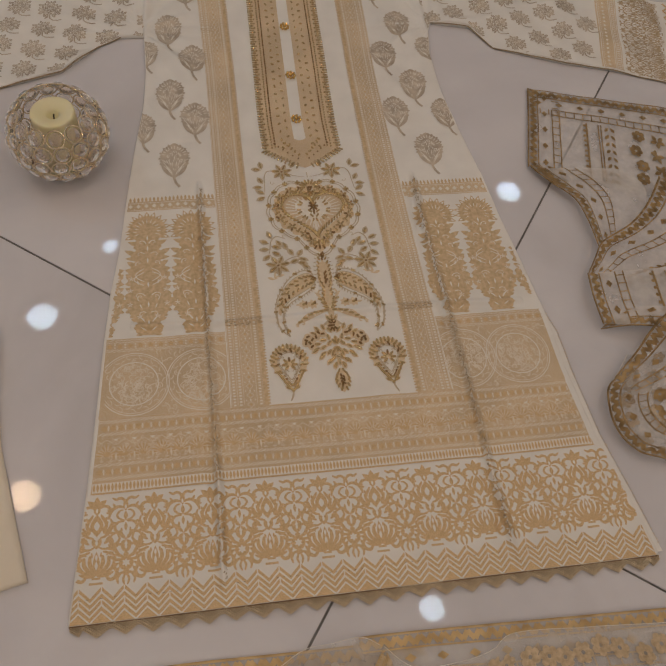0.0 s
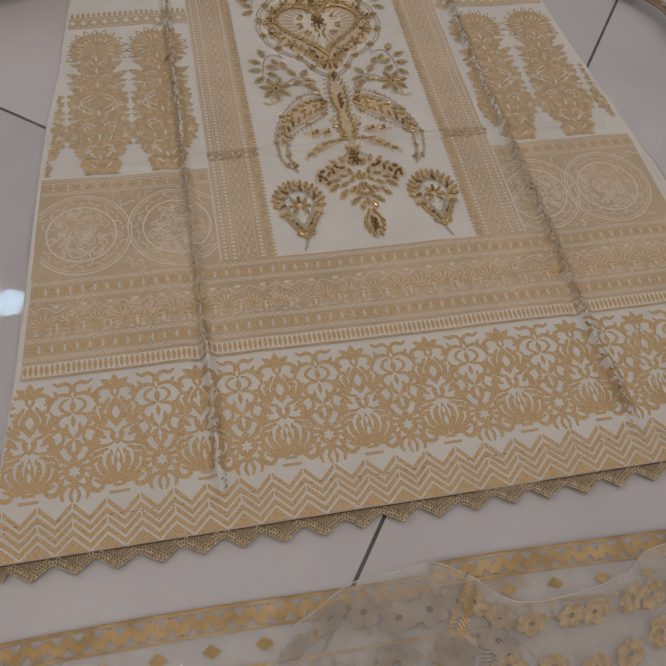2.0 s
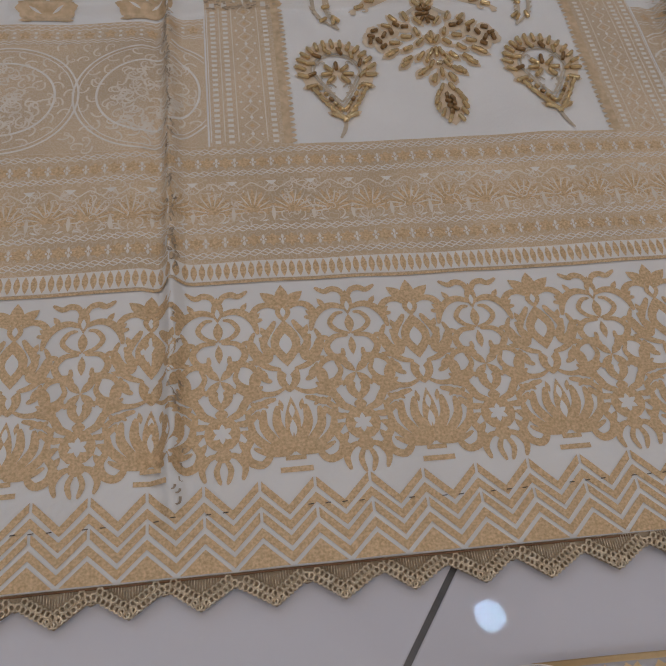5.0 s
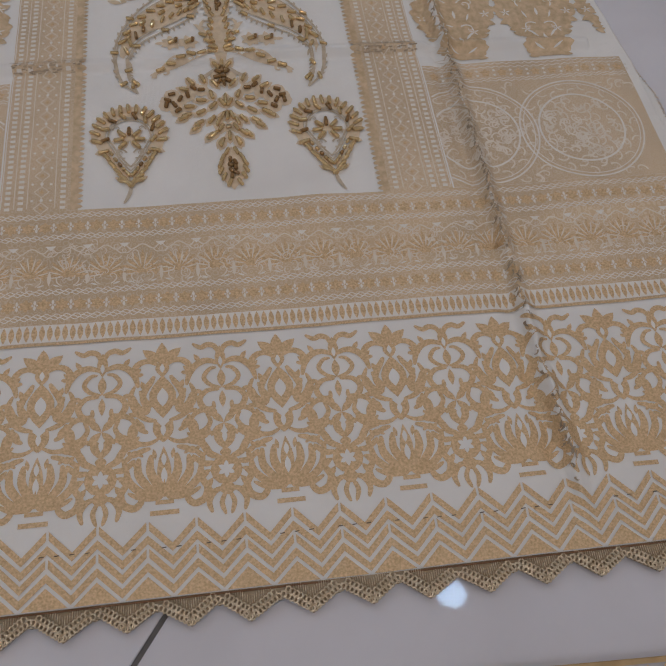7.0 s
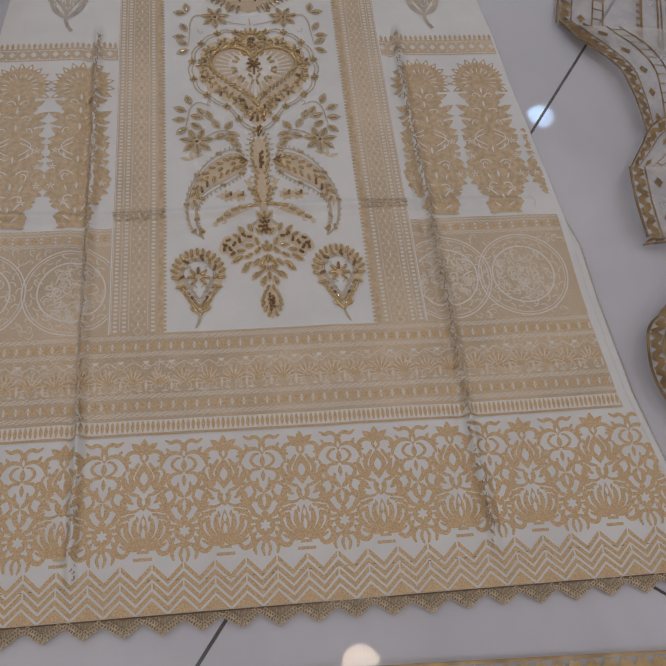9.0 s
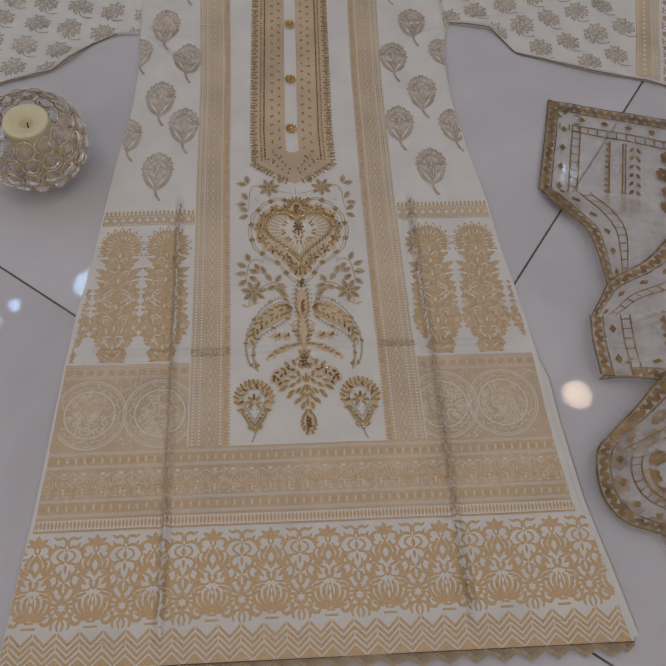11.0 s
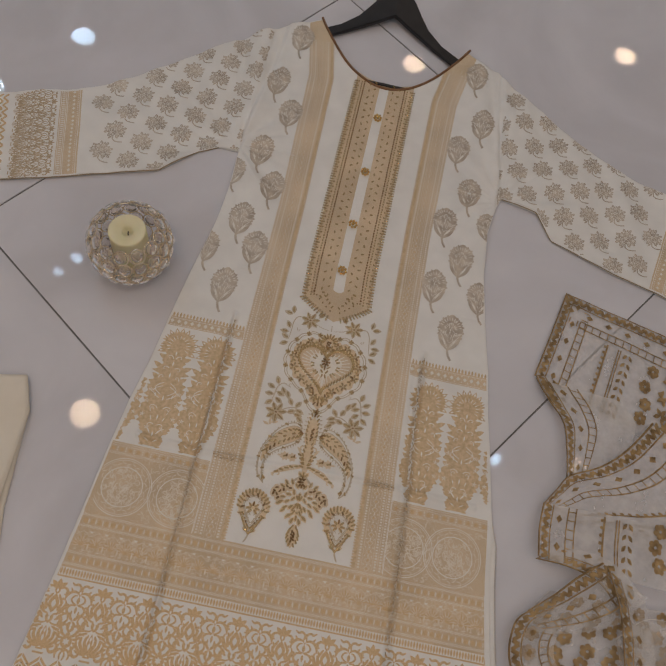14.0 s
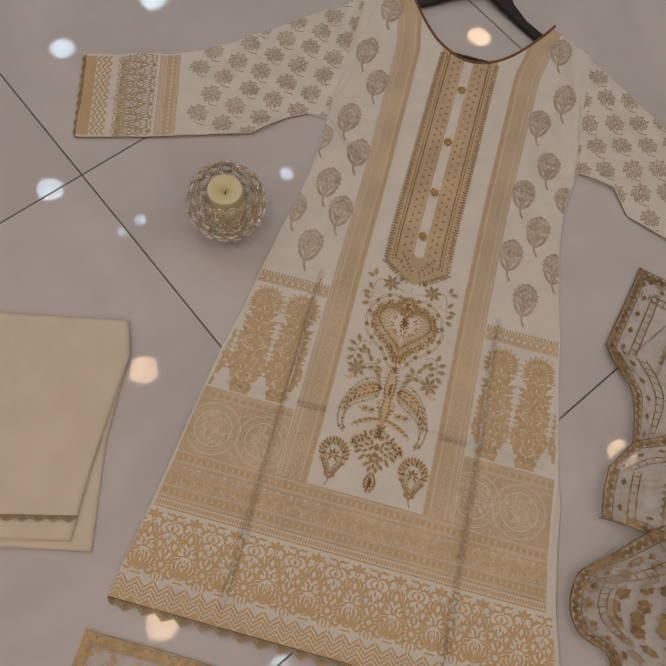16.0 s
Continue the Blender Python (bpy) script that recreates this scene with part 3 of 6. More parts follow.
# a row of flame-shaped bushes between small pale triangles
a, b = lerp_table(LEFT, -0.04) + 0.006, lerp_table(RIGHT, -0.04) - 0.010
n = round((b - a) / 0.0205)
for i in range(n):
    x = a + (b - a) * (i + 0.5) / n
    for k in range(9):
        ang = 90 + (k - 4) * 21
        GOLD.leaf(x, -0.046, ang, 0.016 - abs(k - 4) * 0.0012, 0.0026, 5)
        FAINT.leaf(x + 0.003 * math.cos(radians(ang + 10)), -0.046 + 0.004 * math.sin(radians(ang + 10)), ang + 10, 0.011 - abs(k - 4) * 0.0008, 0.0008, 4)
    for sgn in (-1, 1):
        FAINT.curl(x + sgn * 0.003, -0.052, 90 - sgn * 60, 0.010, 0.0008, sgn, 1.4)
        FAINT.curl(x + sgn * 0.006, -0.030, 270 + sgn * 30, 0.008, 0.0007, sgn, 1.4)
        GOLD.curl(x + sgn * 0.007, -0.048, 90 - sgn * 20, 0.011, 0.0014, sgn, 1.3)
        PALE.leaf(x + sgn * 0.004, -0.0525, 90 - sgn * 70, 0.0042, 0.0011, 4)
    xx = x + 0.01025
    PALE.add([(xx - 0.0030, -0.0255), (xx + 0.0030, -0.0255), (xx, -0.0285)], [(0, 2, 1)])
    FAINT.stroke(flow([(x - 0.0098, -0.026), (x - 0.006, -0.030), (x, -0.0265), (x + 0.006, -0.030), (x + 0.0098, -0.026)], 4), 0.0008)
    FAINT.leaf(xx, -0.052, 90, 0.010, 0.0022, 4)
for i in range(420):
    y = random.uniform(-0.053, -0.024)
    x = random.uniform(lerp_table(LEFT, y) + 0.010, lerp_table(RIGHT, y) - 0.014)
    FAINT.curl(x, y, random.uniform(0, 360), 0.0062, 0.0007, random.choice((-1, 1)), 1.4, 8)

# ladder of ovals
a, b = lerp_table(LEFT, -0.082) + 0.005, lerp_table(RIGHT, -0.082) - 0.009
n = round((b - a) / 0.0039)
PALE.patch(lambda s, t: (a + (b - a) * s, -0.0868 + 0.0105 * t), 360, 3)
OVAL = Ink(0.0007)
for i in range(n):
    x = a + (b - a) * (i + 0.5) / n
    OVAL.leaf(x, -0.0864, 90, 0.0098, 0.0031, 5)
OVAL.stroke([(a + (b - a) * i / 150, -0.0882) for i in range(151)], 0.0014)

# border of palmettes, vases and scrolls on white; the units below count in sixths of a millimetre, down from the top
K = 0.0001664


class Unit:
    """Draws gold shapes and white cut-outs in the unit's own measure."""

    def __init__(self, x, y, place=None):
        self.x, self.y, self.gold, self.cut = x, y, Ink(0.0003, place=place), Ink(0.00042, place=place)

    def leaf(self, x, y, ang, length, width, cut=False):
        (self.cut if cut else self.gold).leaf(self.x + K * x, self.y - K * y, ang, K * length, K * width * (1.1 if cut else 0.94), 7)

    def disc(self, x, y, r, ry=None, cut=False):
        (self.cut if cut else self.gold).disc(self.x + K * x, self.y - K * y, K * r, 12, K * (ry or r))

    def line(self, pts, w, cut=False):
        (self.cut if cut else self.gold).stroke([(self.x + K * a, self.y - K * b) for a, b in pts], K * w)

    def brush(self, pts, w):
        self.gold.brush([(self.x + K * a, self.y - K * b) for a, b in pts], K * w * 0.88)

    def curl(self, x, y, ang, size, w, turn, coil=1.3):
        self.gold.curl(self.x + K * x, self.y - K * y, ang, K * size, K * w, turn, coil, 16)

    def bar(self, x0, y0, x1, y1):
        self.gold.rect(self.x + K * x0, self.y - K * y1, self.x + K * x1, self.y - K * y0)


def palmette(k):
    """From the fleur-de-lis at the top down to the vase at the foot."""
    k.leaf(0, 84, 90, 84, 42), k.leaf(0, 58, 270, 66, 46), k.leaf(0, 108, 90, 32, 14, True)
    k.leaf(0, 262, 90, 146, 88), k.leaf(0, 224, 90, 64, 32, True)
    k.leaf(0, 320, 90, 40, 15, True)
    k.leaf(0, 508, 90, 156, 44), k.leaf(0, 470, 90, 54, 17, True), k.leaf(0, 412, 90, 40, 14, True), k.leaf(0, 404, 90, 22, 7)
    for s in (-1, 1):
        def b(pts, w, s=s):
            k.brush([(s * x, y) for x, y in pts], w)
        k.leaf(s * 2, 72, 90 - s * 50, 76, 36)
        b([(8, 84), (38, 66), (66, 70), (84, 92), (78, 112), (58, 110)], 23)
        b([(24, 118), (36, 140), (52, 164), (60, 196), (46, 236)], 24), k.leaf(s * 52, 168, 90 - s * 20, 36, 18)
        k.leaf(s * 1, 340, 90 - s * 19, 78, 34)
        b([(12, 326), (40, 340), (74, 338), (95, 314), (92, 286), (72, 274), (60, 290), (68, 302)], 21)
        b([(18, 270), (48, 262), (78, 240), (96, 206)], 20), k.leaf(s * 66, 250, 90 - s * 72, 40, 16)
        b([(4, 506), (22, 466), (40, 424), (36, 376)], 30)
        b([(6, 508), (46, 474), (74, 432), (72, 384)], 29)
        b([(8, 509), (62, 490), (100, 454), (108, 412)], 27)
        b([(10, 511), (64, 506), (104, 486)], 18), k.leaf(s * 70, 420, 90 - s * 40, 36, 15)
        k.leaf(s * 24, 392, 90 - s * 10, 34, 14)
        b([(72, 476), (64, 510), (84, 534), (114, 522), (124, 490), (110, 462), (128, 442)], 26)
        k.leaf(s * 116, 500, 90 - s * 80, 24, 15), k.leaf(s * 62, 490, 90 - s * -60, 16, 10)
        b([(38, 356), (62, 362), (88, 374), (104, 362)], 20)
        b([(52, 232), (76, 214), (92, 186), (112, 182), (118, 200)], 19), b([(70, 316), (96, 334), (124, 330), (138, 308)], 18)
        b([(60, 380), (84, 366), (108, 388), (128, 384)], 17), k.leaf(s * 84, 348, 90 - s * 60, 46, 20)
    k.bar(-26, 515, 26, 528), k.bar(-41, 546, 41, 560)


def arch(k):
    """The palm between two palmettes, ending in a round flower with hanging roots."""
    k.leaf(0, 112, 90, 84, 36), k.leaf(0, 100, 90, 34, 12, True)
    k.leaf(0, 172, 90, 62, 28), k.leaf(0, 240, 90, 58, 22)
    k.leaf(0, 356, 90, 40, 14, True)
    k.disc(0, 440, 47), k.leaf(0, 404, 90, 34, 36), k.disc(0, 498, 22, 20)
    for q in range(6):
        k.leaf(0, 440, 60 * q + 30, 27, 13, True)
    for s in (-1, 1):
        def b(pts, w, s=s):
            k.brush([(s * x, y) for x, y in pts], w)
        b([(2, 66), (14, 32), (38, 22), (60, 30), (86, 14)], 22)
        b([(2, 92), (40, 78), (74, 88), (98, 118), (108, 156)], 25), k.leaf(s * 62, 84, 90 - s * 32, 38, 17), k.leaf(s * 92, 112, 90 - s * 48, 34, 16)
        b([(2, 172), (34, 162), (54, 136), (36, 108), (14, 104)], 17)
        b([(8, 178), (46, 180), (70, 208), (56, 240), (30, 240), (28, 218)], 22)
        b([(98, 150), (84, 188), (98, 226), (130, 240), (142, 218)], 22), b([(112, 166), (128, 200), (150, 222)], 20)
        for a in (46, -46):
            k.leaf(0, 292, 90 - s * (90 - a), 58, 24)
        b([(52, 256), (40, 284), (58, 312), (88, 318), (100, 296), (84, 284)], 20)
        k.leaf(s * 1, 378, 90 - s * 21, 76, 34)
        b([(14, 402), (46, 388), (70, 352), (112, 344)], 26), k.leaf(s * 66, 358, 90 - s * 8, 42, 18)
        b([(34, 416), (66, 416), (98, 388)], 22), k.leaf(s * 62, 412, 90 - s * 20, 40, 17)
        b([(46, 440), (70, 446), (86, 470)], 15), k.leaf(s * 40, 462, 270 + s * 35, 44, 20)
        b([(102, 256), (112, 290), (136, 306)], 20), b([(30, 268), (58, 246), (86, 256), (98, 280)], 19)
        b([(22, 330), (44, 322), (66, 334), (60, 352)], 17), k.leaf(s * 18, 268, 90 - s * 30, 40, 18)
        b([(6, 496), (36, 504), (54, 534), (46, 568)], 21), b([(4, 506), (18, 540), (8, 576)], 17)


UNIT, Y_FLO = 0.0602, -0.0912
for i in range(-6, 7):
    for shape, off, called in ((palmette, 0.0, "palmette_print"), (arch, 0.5, "arch_print")):
        x = 0.0143 + (i + off) * UNIT
        if inside(x, -0.13, -0.026):
            unit = Unit(x, Y_FLO)
            shape(unit)
            trim(unit.gold, BODY), trim(unit.cut, BODY)
            ob = unit.gold.out(called, M_GOLD, kurta)
            put("cut_out", mesh_of("cut_out", unit.cut.v, unit.cut.f, M_WHITE, False), ob, kind="stuff")

# zigzag border at the hem
STEP = 0.0227
for row in range(5):
    y = -0.1943 - row * 0.0063
    gap = 0.0006 if row in (0, 2) else 0.0
    for i in range(-14, 15):
        for s in (-1, 1):
            vs, cols = [], 9
            for q in range(cols + 1):
                xx = 0.0028 + i * STEP + s * (STEP / 2 - gap) * q / cols
                yy = y - 0.0053 + 0.0106 * q / cols
                lo, hi = lerp_table(LEFT, yy) + 0.0015, lerp_table(RIGHT, yy) - 0.0035
                xx = min(max(xx, lo), hi)
                low = -0.2216 if row == 4 else yy - 0.0020
                vs += [(xx, max(yy + 0.0020, -0.2216)), (xx, max(low, -0.2216))]
            if abs(vs[0][0] - vs[-1][0]) > 0.002:
                GOLD.add(vs, [(2 * q, 2 * q + 1, 2 * q + 3, 2 * q + 2) for q in range(cols)])
# side panels: cross band, two columns of tall flowers, medallion block
def side_limits(side, y, gap=0.003):
    if side < 0:
        return lerp_table(LEFT, y) + gap, strip_x(-1, False, y) - 0.001
    return strip_x(1, False, y) + 0.001, lerp_table(RIGHT, y) - gap - (0.004 if y < 0.12 else 0)


def flower_column(k, cut, x, y0, y1, side):
    """A tall block-printed plant: a fan of outlined petals, a round bloom, tiers of lacy leaves and a narrow foot."""
    h = y1 - y0

    def at(f):
        return y1 - h * f
    half = [(0.10, 0.016), (0.19, 0.021), (0.235, 0.012), (0.28, 0.016), (0.33, 0.015), (0.38, 0.022), (0.42, 0.016), (0.48, 0.023), (0.56, 0.025), (0.62, 0.022), (0.68, 0.025), (0.76, 0.029), (0.81, 0.022), (0.87, 0.018), (0.92, 0.013), (0.96, 0.016), (1.0, 0.009)]
    k.patch(lambda s, t: (lambda f: (x + (2 * s - 1) * (lerp_table(half, f) * 1.06 + 0.0016 * math.sin(f * 130)), at(f)))(0.10 + 0.90 * t), 14, 90)
    cy = at(0.165)
    for q in range(13):
        ang = -24 + 19 * q
        c, s = math.cos(radians(ang)), math.sin(radians(ang))
        k.leaf(x + 0.012 * c, cy + 0.012 * s, ang, 0.0195, 0.0086, 6, 0.8)
        cut.leaf(x + 0.0235 * c, cy + 0.0235 * s, ang, 0.0050, 0.0026, 4)
        cut.leaf(x + 0.011 * c, cy + 0.011 * s, ang, 0.0080, 0.0011, 4)
    k.disc(x, cy, 0.0205, 20)
    for s in (-1, 1):
        for f, off, ang, ln, wd in ((0.29, 0.010, 24, 0.018, 0.0068), (0.375, 0.014, 30, 0.020, 0.0075), (0.40, 0.010, 4, 0.020, 0.0060), (0.46, 0.018, 34, 0.013, 0.0066), (0.50, 0.020, 12, 0.012, 0.0062),
                                    (0.55, 0.021, 26, 0.012, 0.0062), (0.60, 0.020, 2, 0.012, 0.0062), (0.66, 0.021, 28, 0.012, 0.0060), (0.70, 0.022, 6, 0.011, 0.0060), (0.735, 0.024, 36, 0.010, 0.0060),
                                    (0.77, 0.025, 0, 0.009, 0.0062), (0.80, 0.022, -24, 0.011, 0.0058), (0.85, 0.016, -8, 0.010, 0.0056), (0.89, 0.013, 14, 0.011, 0.0056), (0.955, 0.010, 8, 0.010, 0.0058), (0.985, 0.006, -14, 0.011, 0.0050)):
            k.leaf(x + s * off * 0.84, at(f), ang if s > 0 else 180 - ang, ln, wd)
        # pale lines between the tiers
        cut.curl(x + s * 0.002, at(0.275), 90 - s * 18, 0.0125, 0.0013, -s, 1.3)
        cut.curl(x + s * 0.004, at(0.36), 90 - s * 50, 0.0120, 0.0012, -s, 1.2)
        cut.curl(x + s * 0.015, at(0.455), 90 - s * 6, 0.0110, 0.0013, s, 1.4)
        for a, f0 in ((0.0155, 0.47), (0.0175, 0.50)):
            cut.stroke([(x + s * a * math.sin(math.pi * i / 10), at(f0 + 0.13 * i / 10)) for i in range(1, 10)], 0.0010)
        cut.curl(x + s * 0.004, at(0.70), 90 - s * 40, 0.0150, 0.0012, -s, 1.1)
        cut.curl(x + s * 0.012, at(0.735), 90 - s * 30, 0.0110, 0.0011, s, 1.3)
        for f, off in ((0.56, 0.021), (0.655, 0.022), (0.765, 0.0225), (0.86, 0.011)):
            for q in range(5):
                cut.leaf(x + s * off, at(f), 72 * q + 18, 0.0040, 0.0011, 4)
        cut.curl(x + s * 0.003, at(0.83), 90 - s * 60, 0.0120, 0.0012, -s, 1.3)
        cut.leaf(x + s * 0.004, at(0.905), 90 - s * 35, 0.0100, 0.0018)
        cut.leaf(x + s * 0.003, at(0.965), 90 - s * 62, 0.0080, 0.0014)
        cut.leaf(x + s * 0.012, at(0.61), 90 - s * 12, 0.0075, 0.0020)
        cut.leaf(x + s * 0.008, at(0.80), 90 - s * 20, 0.0080, 0.0015)
    for f in (0.25, 0.34, 0.44, 0.635, 0.79, 0.93):
        cut.leaf(x, at(f), 90, 0.0085, 0.0022)
    for ink in (k, cut):
        keep = [side_limits(side, p[1], 0.004)[0] < p[0] < side_limits(side, p[1], 0.004)[1] for p in ink.v]
        ink.f = [f for f in ink.f if all(keep[i] for i in f)]


for side in (-1, 1):
    yb0, yb1 = (0.2965, 0.3125) if side < 0 else (0.2995, 0.3200)
    FINE.patch(lambda s, t, side=side, a=yb0, b=yb1: (lambda y: (side_limits(side, y)[0] + (side_limits(side, y)[1] - side_limits(side, y)[0]) * s, y))(a + (b - a) * t), 100, 5)
    lo, hi = side_limits(side, 0.315)
    n = round((hi - lo) / 0.0052)
    for i in range(n):
        x = lo + (hi - lo) * (i + 0.5) / n
        TEETH.leaf(x, yb1 - 0.002, 90, 0.0092, 0.0034)
        if i % 2 == 0:
            PALE.diamond(x, (yb0 + yb1) / 2, 0.0062, 0.0074)
            GOLD.diamond(x, (yb0 + yb1) / 2, 0.0030, 0.0034)
        else:
            PALE.disc(x, (yb0 + yb1) / 2 + 0.005, 0.0010, 6)
            PALE.disc(x, (yb0 + yb1) / 2 - 0.005, 0.0010, 6)
    for y in (yb0 + 0.0015, yb1 - 0.003):
        PALE.stroke([(lo + (hi - lo) * i / 30, y) for i in range(31)], 0.0008)
    centres = (-0.228, -0.170, -0.286) if side < 0 else (0.161, 0.221, 0.281)
    for x in centres:
        lo, hi = side_limits(side, 0.26, 0.004)
        unit, cut = Ink(0.00045), Ink(0.0006)
        flower_column(unit, cut, x, 0.106, 0.2945, side)
        if unit.f:
            ob = unit.out("flower_column", M_TAN, kurta, "tan block-printed tall plant")
            put("cut_out", mesh_of("cut_out", cut.v, cut.f, M_WHITE, False), ob, kind="stuff")
    # medallion block
    FINE.patch(lambda s, t, side=side: (lambda y: (side_limits(side, y)[0] + (side_limits(side, y)[1] - side_limits(side, y)[0]) * s, y))(0.103 * t - 0.0004), 110, 26)
    lo, hi = side_limits(side, 0.05, 0.005)
    for y in (0.1005, 0.0975, 0.0875, 0.0855):
        l2, h2 = side_limits(side, y, 0.004)
        PALE.stroke([(l2 + (h2 - l2) * i / 120, y + 0.0007 * math.sin(i * 1.35)) for i in range(121)], 0.0006)
    n = round((hi - lo) / 0.012)
    for i in range(n):
        x = lo + (hi - lo) * (i + 0.5) / n
        for k in range(5):
            GOLD.leaf(x, 0.0925, 90 + 72 * k, 0.0036, 0.0026, 4)
        PALE.disc(x + 0.006, 0.0945, 0.0011, 6)
        PALE.disc(x + 0.006, 0.0905, 0.0011, 6)
    for cx in ((-0.2465, -0.1685) if side < 0 else (0.1545, 0.2245)):
        def arc(r, w, cx=cx):
            pts = []
            for i in range(73):
                a = 2 * math.pi * i / 72
                p = (cx + r * math.cos(a), 0.041 + r * math.sin(a))
                if lo < p[0] < hi:
                    pts.append(p)
                else:
                    if len(pts) > 2:
                        PALE.stroke(pts, w)
                    pts = []
            if len(pts) > 2:
                PALE.stroke(pts, w)
        arc(0.0405, 0.0011), arc(0.0380, 0.0006), arc(0.0280, 0.0013)
        for q in range(110):
            r, a = 0.026 * math.sqrt(random.random()), random.uniform(0, 2 * math.pi)
            x, y = cx + r * math.cos(a), 0.041 + r * math.sin(a)
            if lo < x < hi:
                FAINT.curl(x, y, random.uniform(0, 360), 0.0100, 0.0012, random.choice((-1, 1)), 1.4, 14)
        for q in range(30):
            a = 2 * math.pi * q / 30
            x, y = cx + 0.033 * math.cos(a), 0.041 + 0.033 * math.sin(a)
            if lo + 0.003 < x < hi - 0.003:
                FAINT.curl(x, y, math.degrees(a) + 90, 0.0100, 0.0012, 1 if q % 2 else -1, 1.4, 14)
    for q in range(150):
        x, y = random.uniform(lo + 0.004, hi - 0.004), random.uniform(0.002, 0.082)
        if all(math.hypot(x - c, y - 0.041) > 0.043 for c in ((-0.2465, -0.1685) if side < 0 else (0.1545, 0.2245))):
            FAINT.curl(x, y, random.uniform(0, 360), 0.0100, 0.0012, random.choice((-1, 1)), 1.4, 14)


# scattered flowers of the bodice sides and the sleeves
def pod_flower(k, line, x, y, h, lean=0.0):
    """A full pear-shaped flower head with a feathery crown, cupped by two leaves on a bent stalk."""
    c, s = math.cos(radians(lean)), math.sin(radians(lean))

    def at(u, v):
        return x + (u * c - v * s) * h, y + (u * s + v * c) * h
    k.fan([at((0.208 - 0.070 * math.sin(a)) * math.cos(a), 0.15 + (0.35 if math.sin(a) > 0 else 0.30) * math.sin(a)) for a in [math.pi * i / 14 for i in range(28)]])
    for q in range(23):
        a = radians(-38 + 11.6 * q)
        px, py = at(0.165 * math.cos(a), 0.16 + 0.22 * math.sin(a))
        k.leaf(px, py, lean + math.degrees(a), (0.115 if q % 2 else 0.095) * h, 0.066 * h, 4)
    k.fan([at(*p) for p in ((-0.13, -0.02), (0.13, -0.02), (0.06, -0.20), (0.0, -0.28), (-0.06, -0.20))])
    for sg in (-1, 1):
        px, py = at(0.0, -0.30)
        k.leaf(px, py, lean + 90 - sg * 33, 0.42 * h, 0.13 * h, 6)
        k.leaf(px, py, lean + 90 - sg * 12, 0.30 * h, 0.08 * h, 6)
        line.stroke([at(sg * 0.03, -0.20), at(sg * 0.085, -0.09), at(sg * 0.15, 0.0), at(sg * 0.19, 0.06)], 0.012 * h)
        line.stroke([at(sg * 0.02, -0.24), at(sg * 0.10, -0.12), at(sg * 0.17, -0.03)], 0.008 * h)
        for q in range(5):
            px, py = at(sg * (0.025 + 0.035 * q), -0.06 + 0.03 * q)
            line.leaf(px, py, lean + 90 - sg * (6 + 9 * q), (0.16 - 0.012 * q) * h, 0.013 * h, 4)
    for q in range(11):
        a = radians(15 + 15 * q)
        px, py = at(0.15 * math.cos(a), 0.18 + 0.175 * math.sin(a))
        line.leaf(px, py, lean + math.degrees(a), 0.09 * h, 0.016 * h, 4)
    for q in range(9):
        a = radians(10 + 20 * q)
        px, py = at(0.075 * math.cos(a), 0.17 + 0.085 * math.sin(a))
        line.leaf(px, py, lean + math.degrees(a) + 8, 0.062 * h, 0.013 * h, 4)
    px, py = at(0.0, 0.12)
    line.leaf(px, py, lean + 90, 0.075 * h, 0.022 * h, 4)
    # loose pale scrolls break up the head
    for q in range(16):
        a = 2.4 * q
        r = 0.19 * math.sqrt((q + 0.5) / 16)
        px, py = at(r * math.cos(a) * 0.85, 0.15 + r * math.sin(a) * 1.25)
        line.curl(px, py, lean + 67 * q, 0.080 * h, 0.013 * h, 1 if q % 2 else -1, 1.3, 8)
    for sg in (-1, 1):
        line.leaf(*at(sg * 0.055, -0.20), lean + 90 - sg * 25, 0.20 * h, 0.030 * h, 4)
    k.stroke([at(0.0, -0.24), at(0.0, -0.32), at(0.03, -0.41), at(0.09, -0.50)], 0.045 * h)


def sprig(k, line, x, y, h, lean):
    """A small full bunch of blossoms with leaves, on a stalk that bends to one side."""
    c, s = math.cos(radians(lean)), math.sin(radians(lean))

    def at(u, v):
        return x + (u * c - v * s) * h, y + (u * s + v * c) * h
    for i, (u, v, r) in enumerate(((0, 0.29, 0.12), (-0.15, 0.19, 0.12), (0.15, 0.19, 0.12), (-0.25, 0.02, 0.11), (0.25, 0.03, 0.11), (0, 0.08, 0.14), (-0.11, -0.08, 0.12), (0.12, -0.08, 0.12))):
        px, py = at(u, v)
        k.disc(px, py, 0.80 * r * h, 9)
        for q in range(6):
            k.leaf(px, py, lean + 60 * q + 20 + 17 * i, r * 1.15 * h, 0.085 * h, 4)
            line.leaf(px, py, lean + 60 * q + 50 + 17 * i, 0.85 * r * h, 0.020 * h, 3)
        line.ring(px, py, 0.35 * r * h, 0.012 * h, 7)
    for u, v, a in ((-0.10, 0.36, 110), (0.10, 0.36, 70), (-0.30, 0.18, 140), (0.30, 0.18, 40), (-0.27, -0.10, 200), (0.27, -0.10, 340), (-0.12, -0.16, 235), (0.12, -0.16, 305)):
        px, py = at(u * 0.80, v * 0.85)
        k.leaf(px, py, lean + a, 0.15 * h, 0.10 * h, 4)
        line.leaf(px, py, lean + a, 0.10 * h, 0.018 * h, 3)
    k.stroke([at(0, -0.14), at(0.02, -0.30), at(0.12, -0.37), at(0.26, -0.37), at(0.38, -0.34)], 0.042 * h)
    k.leaf(*at(-0.02, -0.18), lean + 235, 0.20 * h, 0.07 * h, 4)


H1 = 0.081


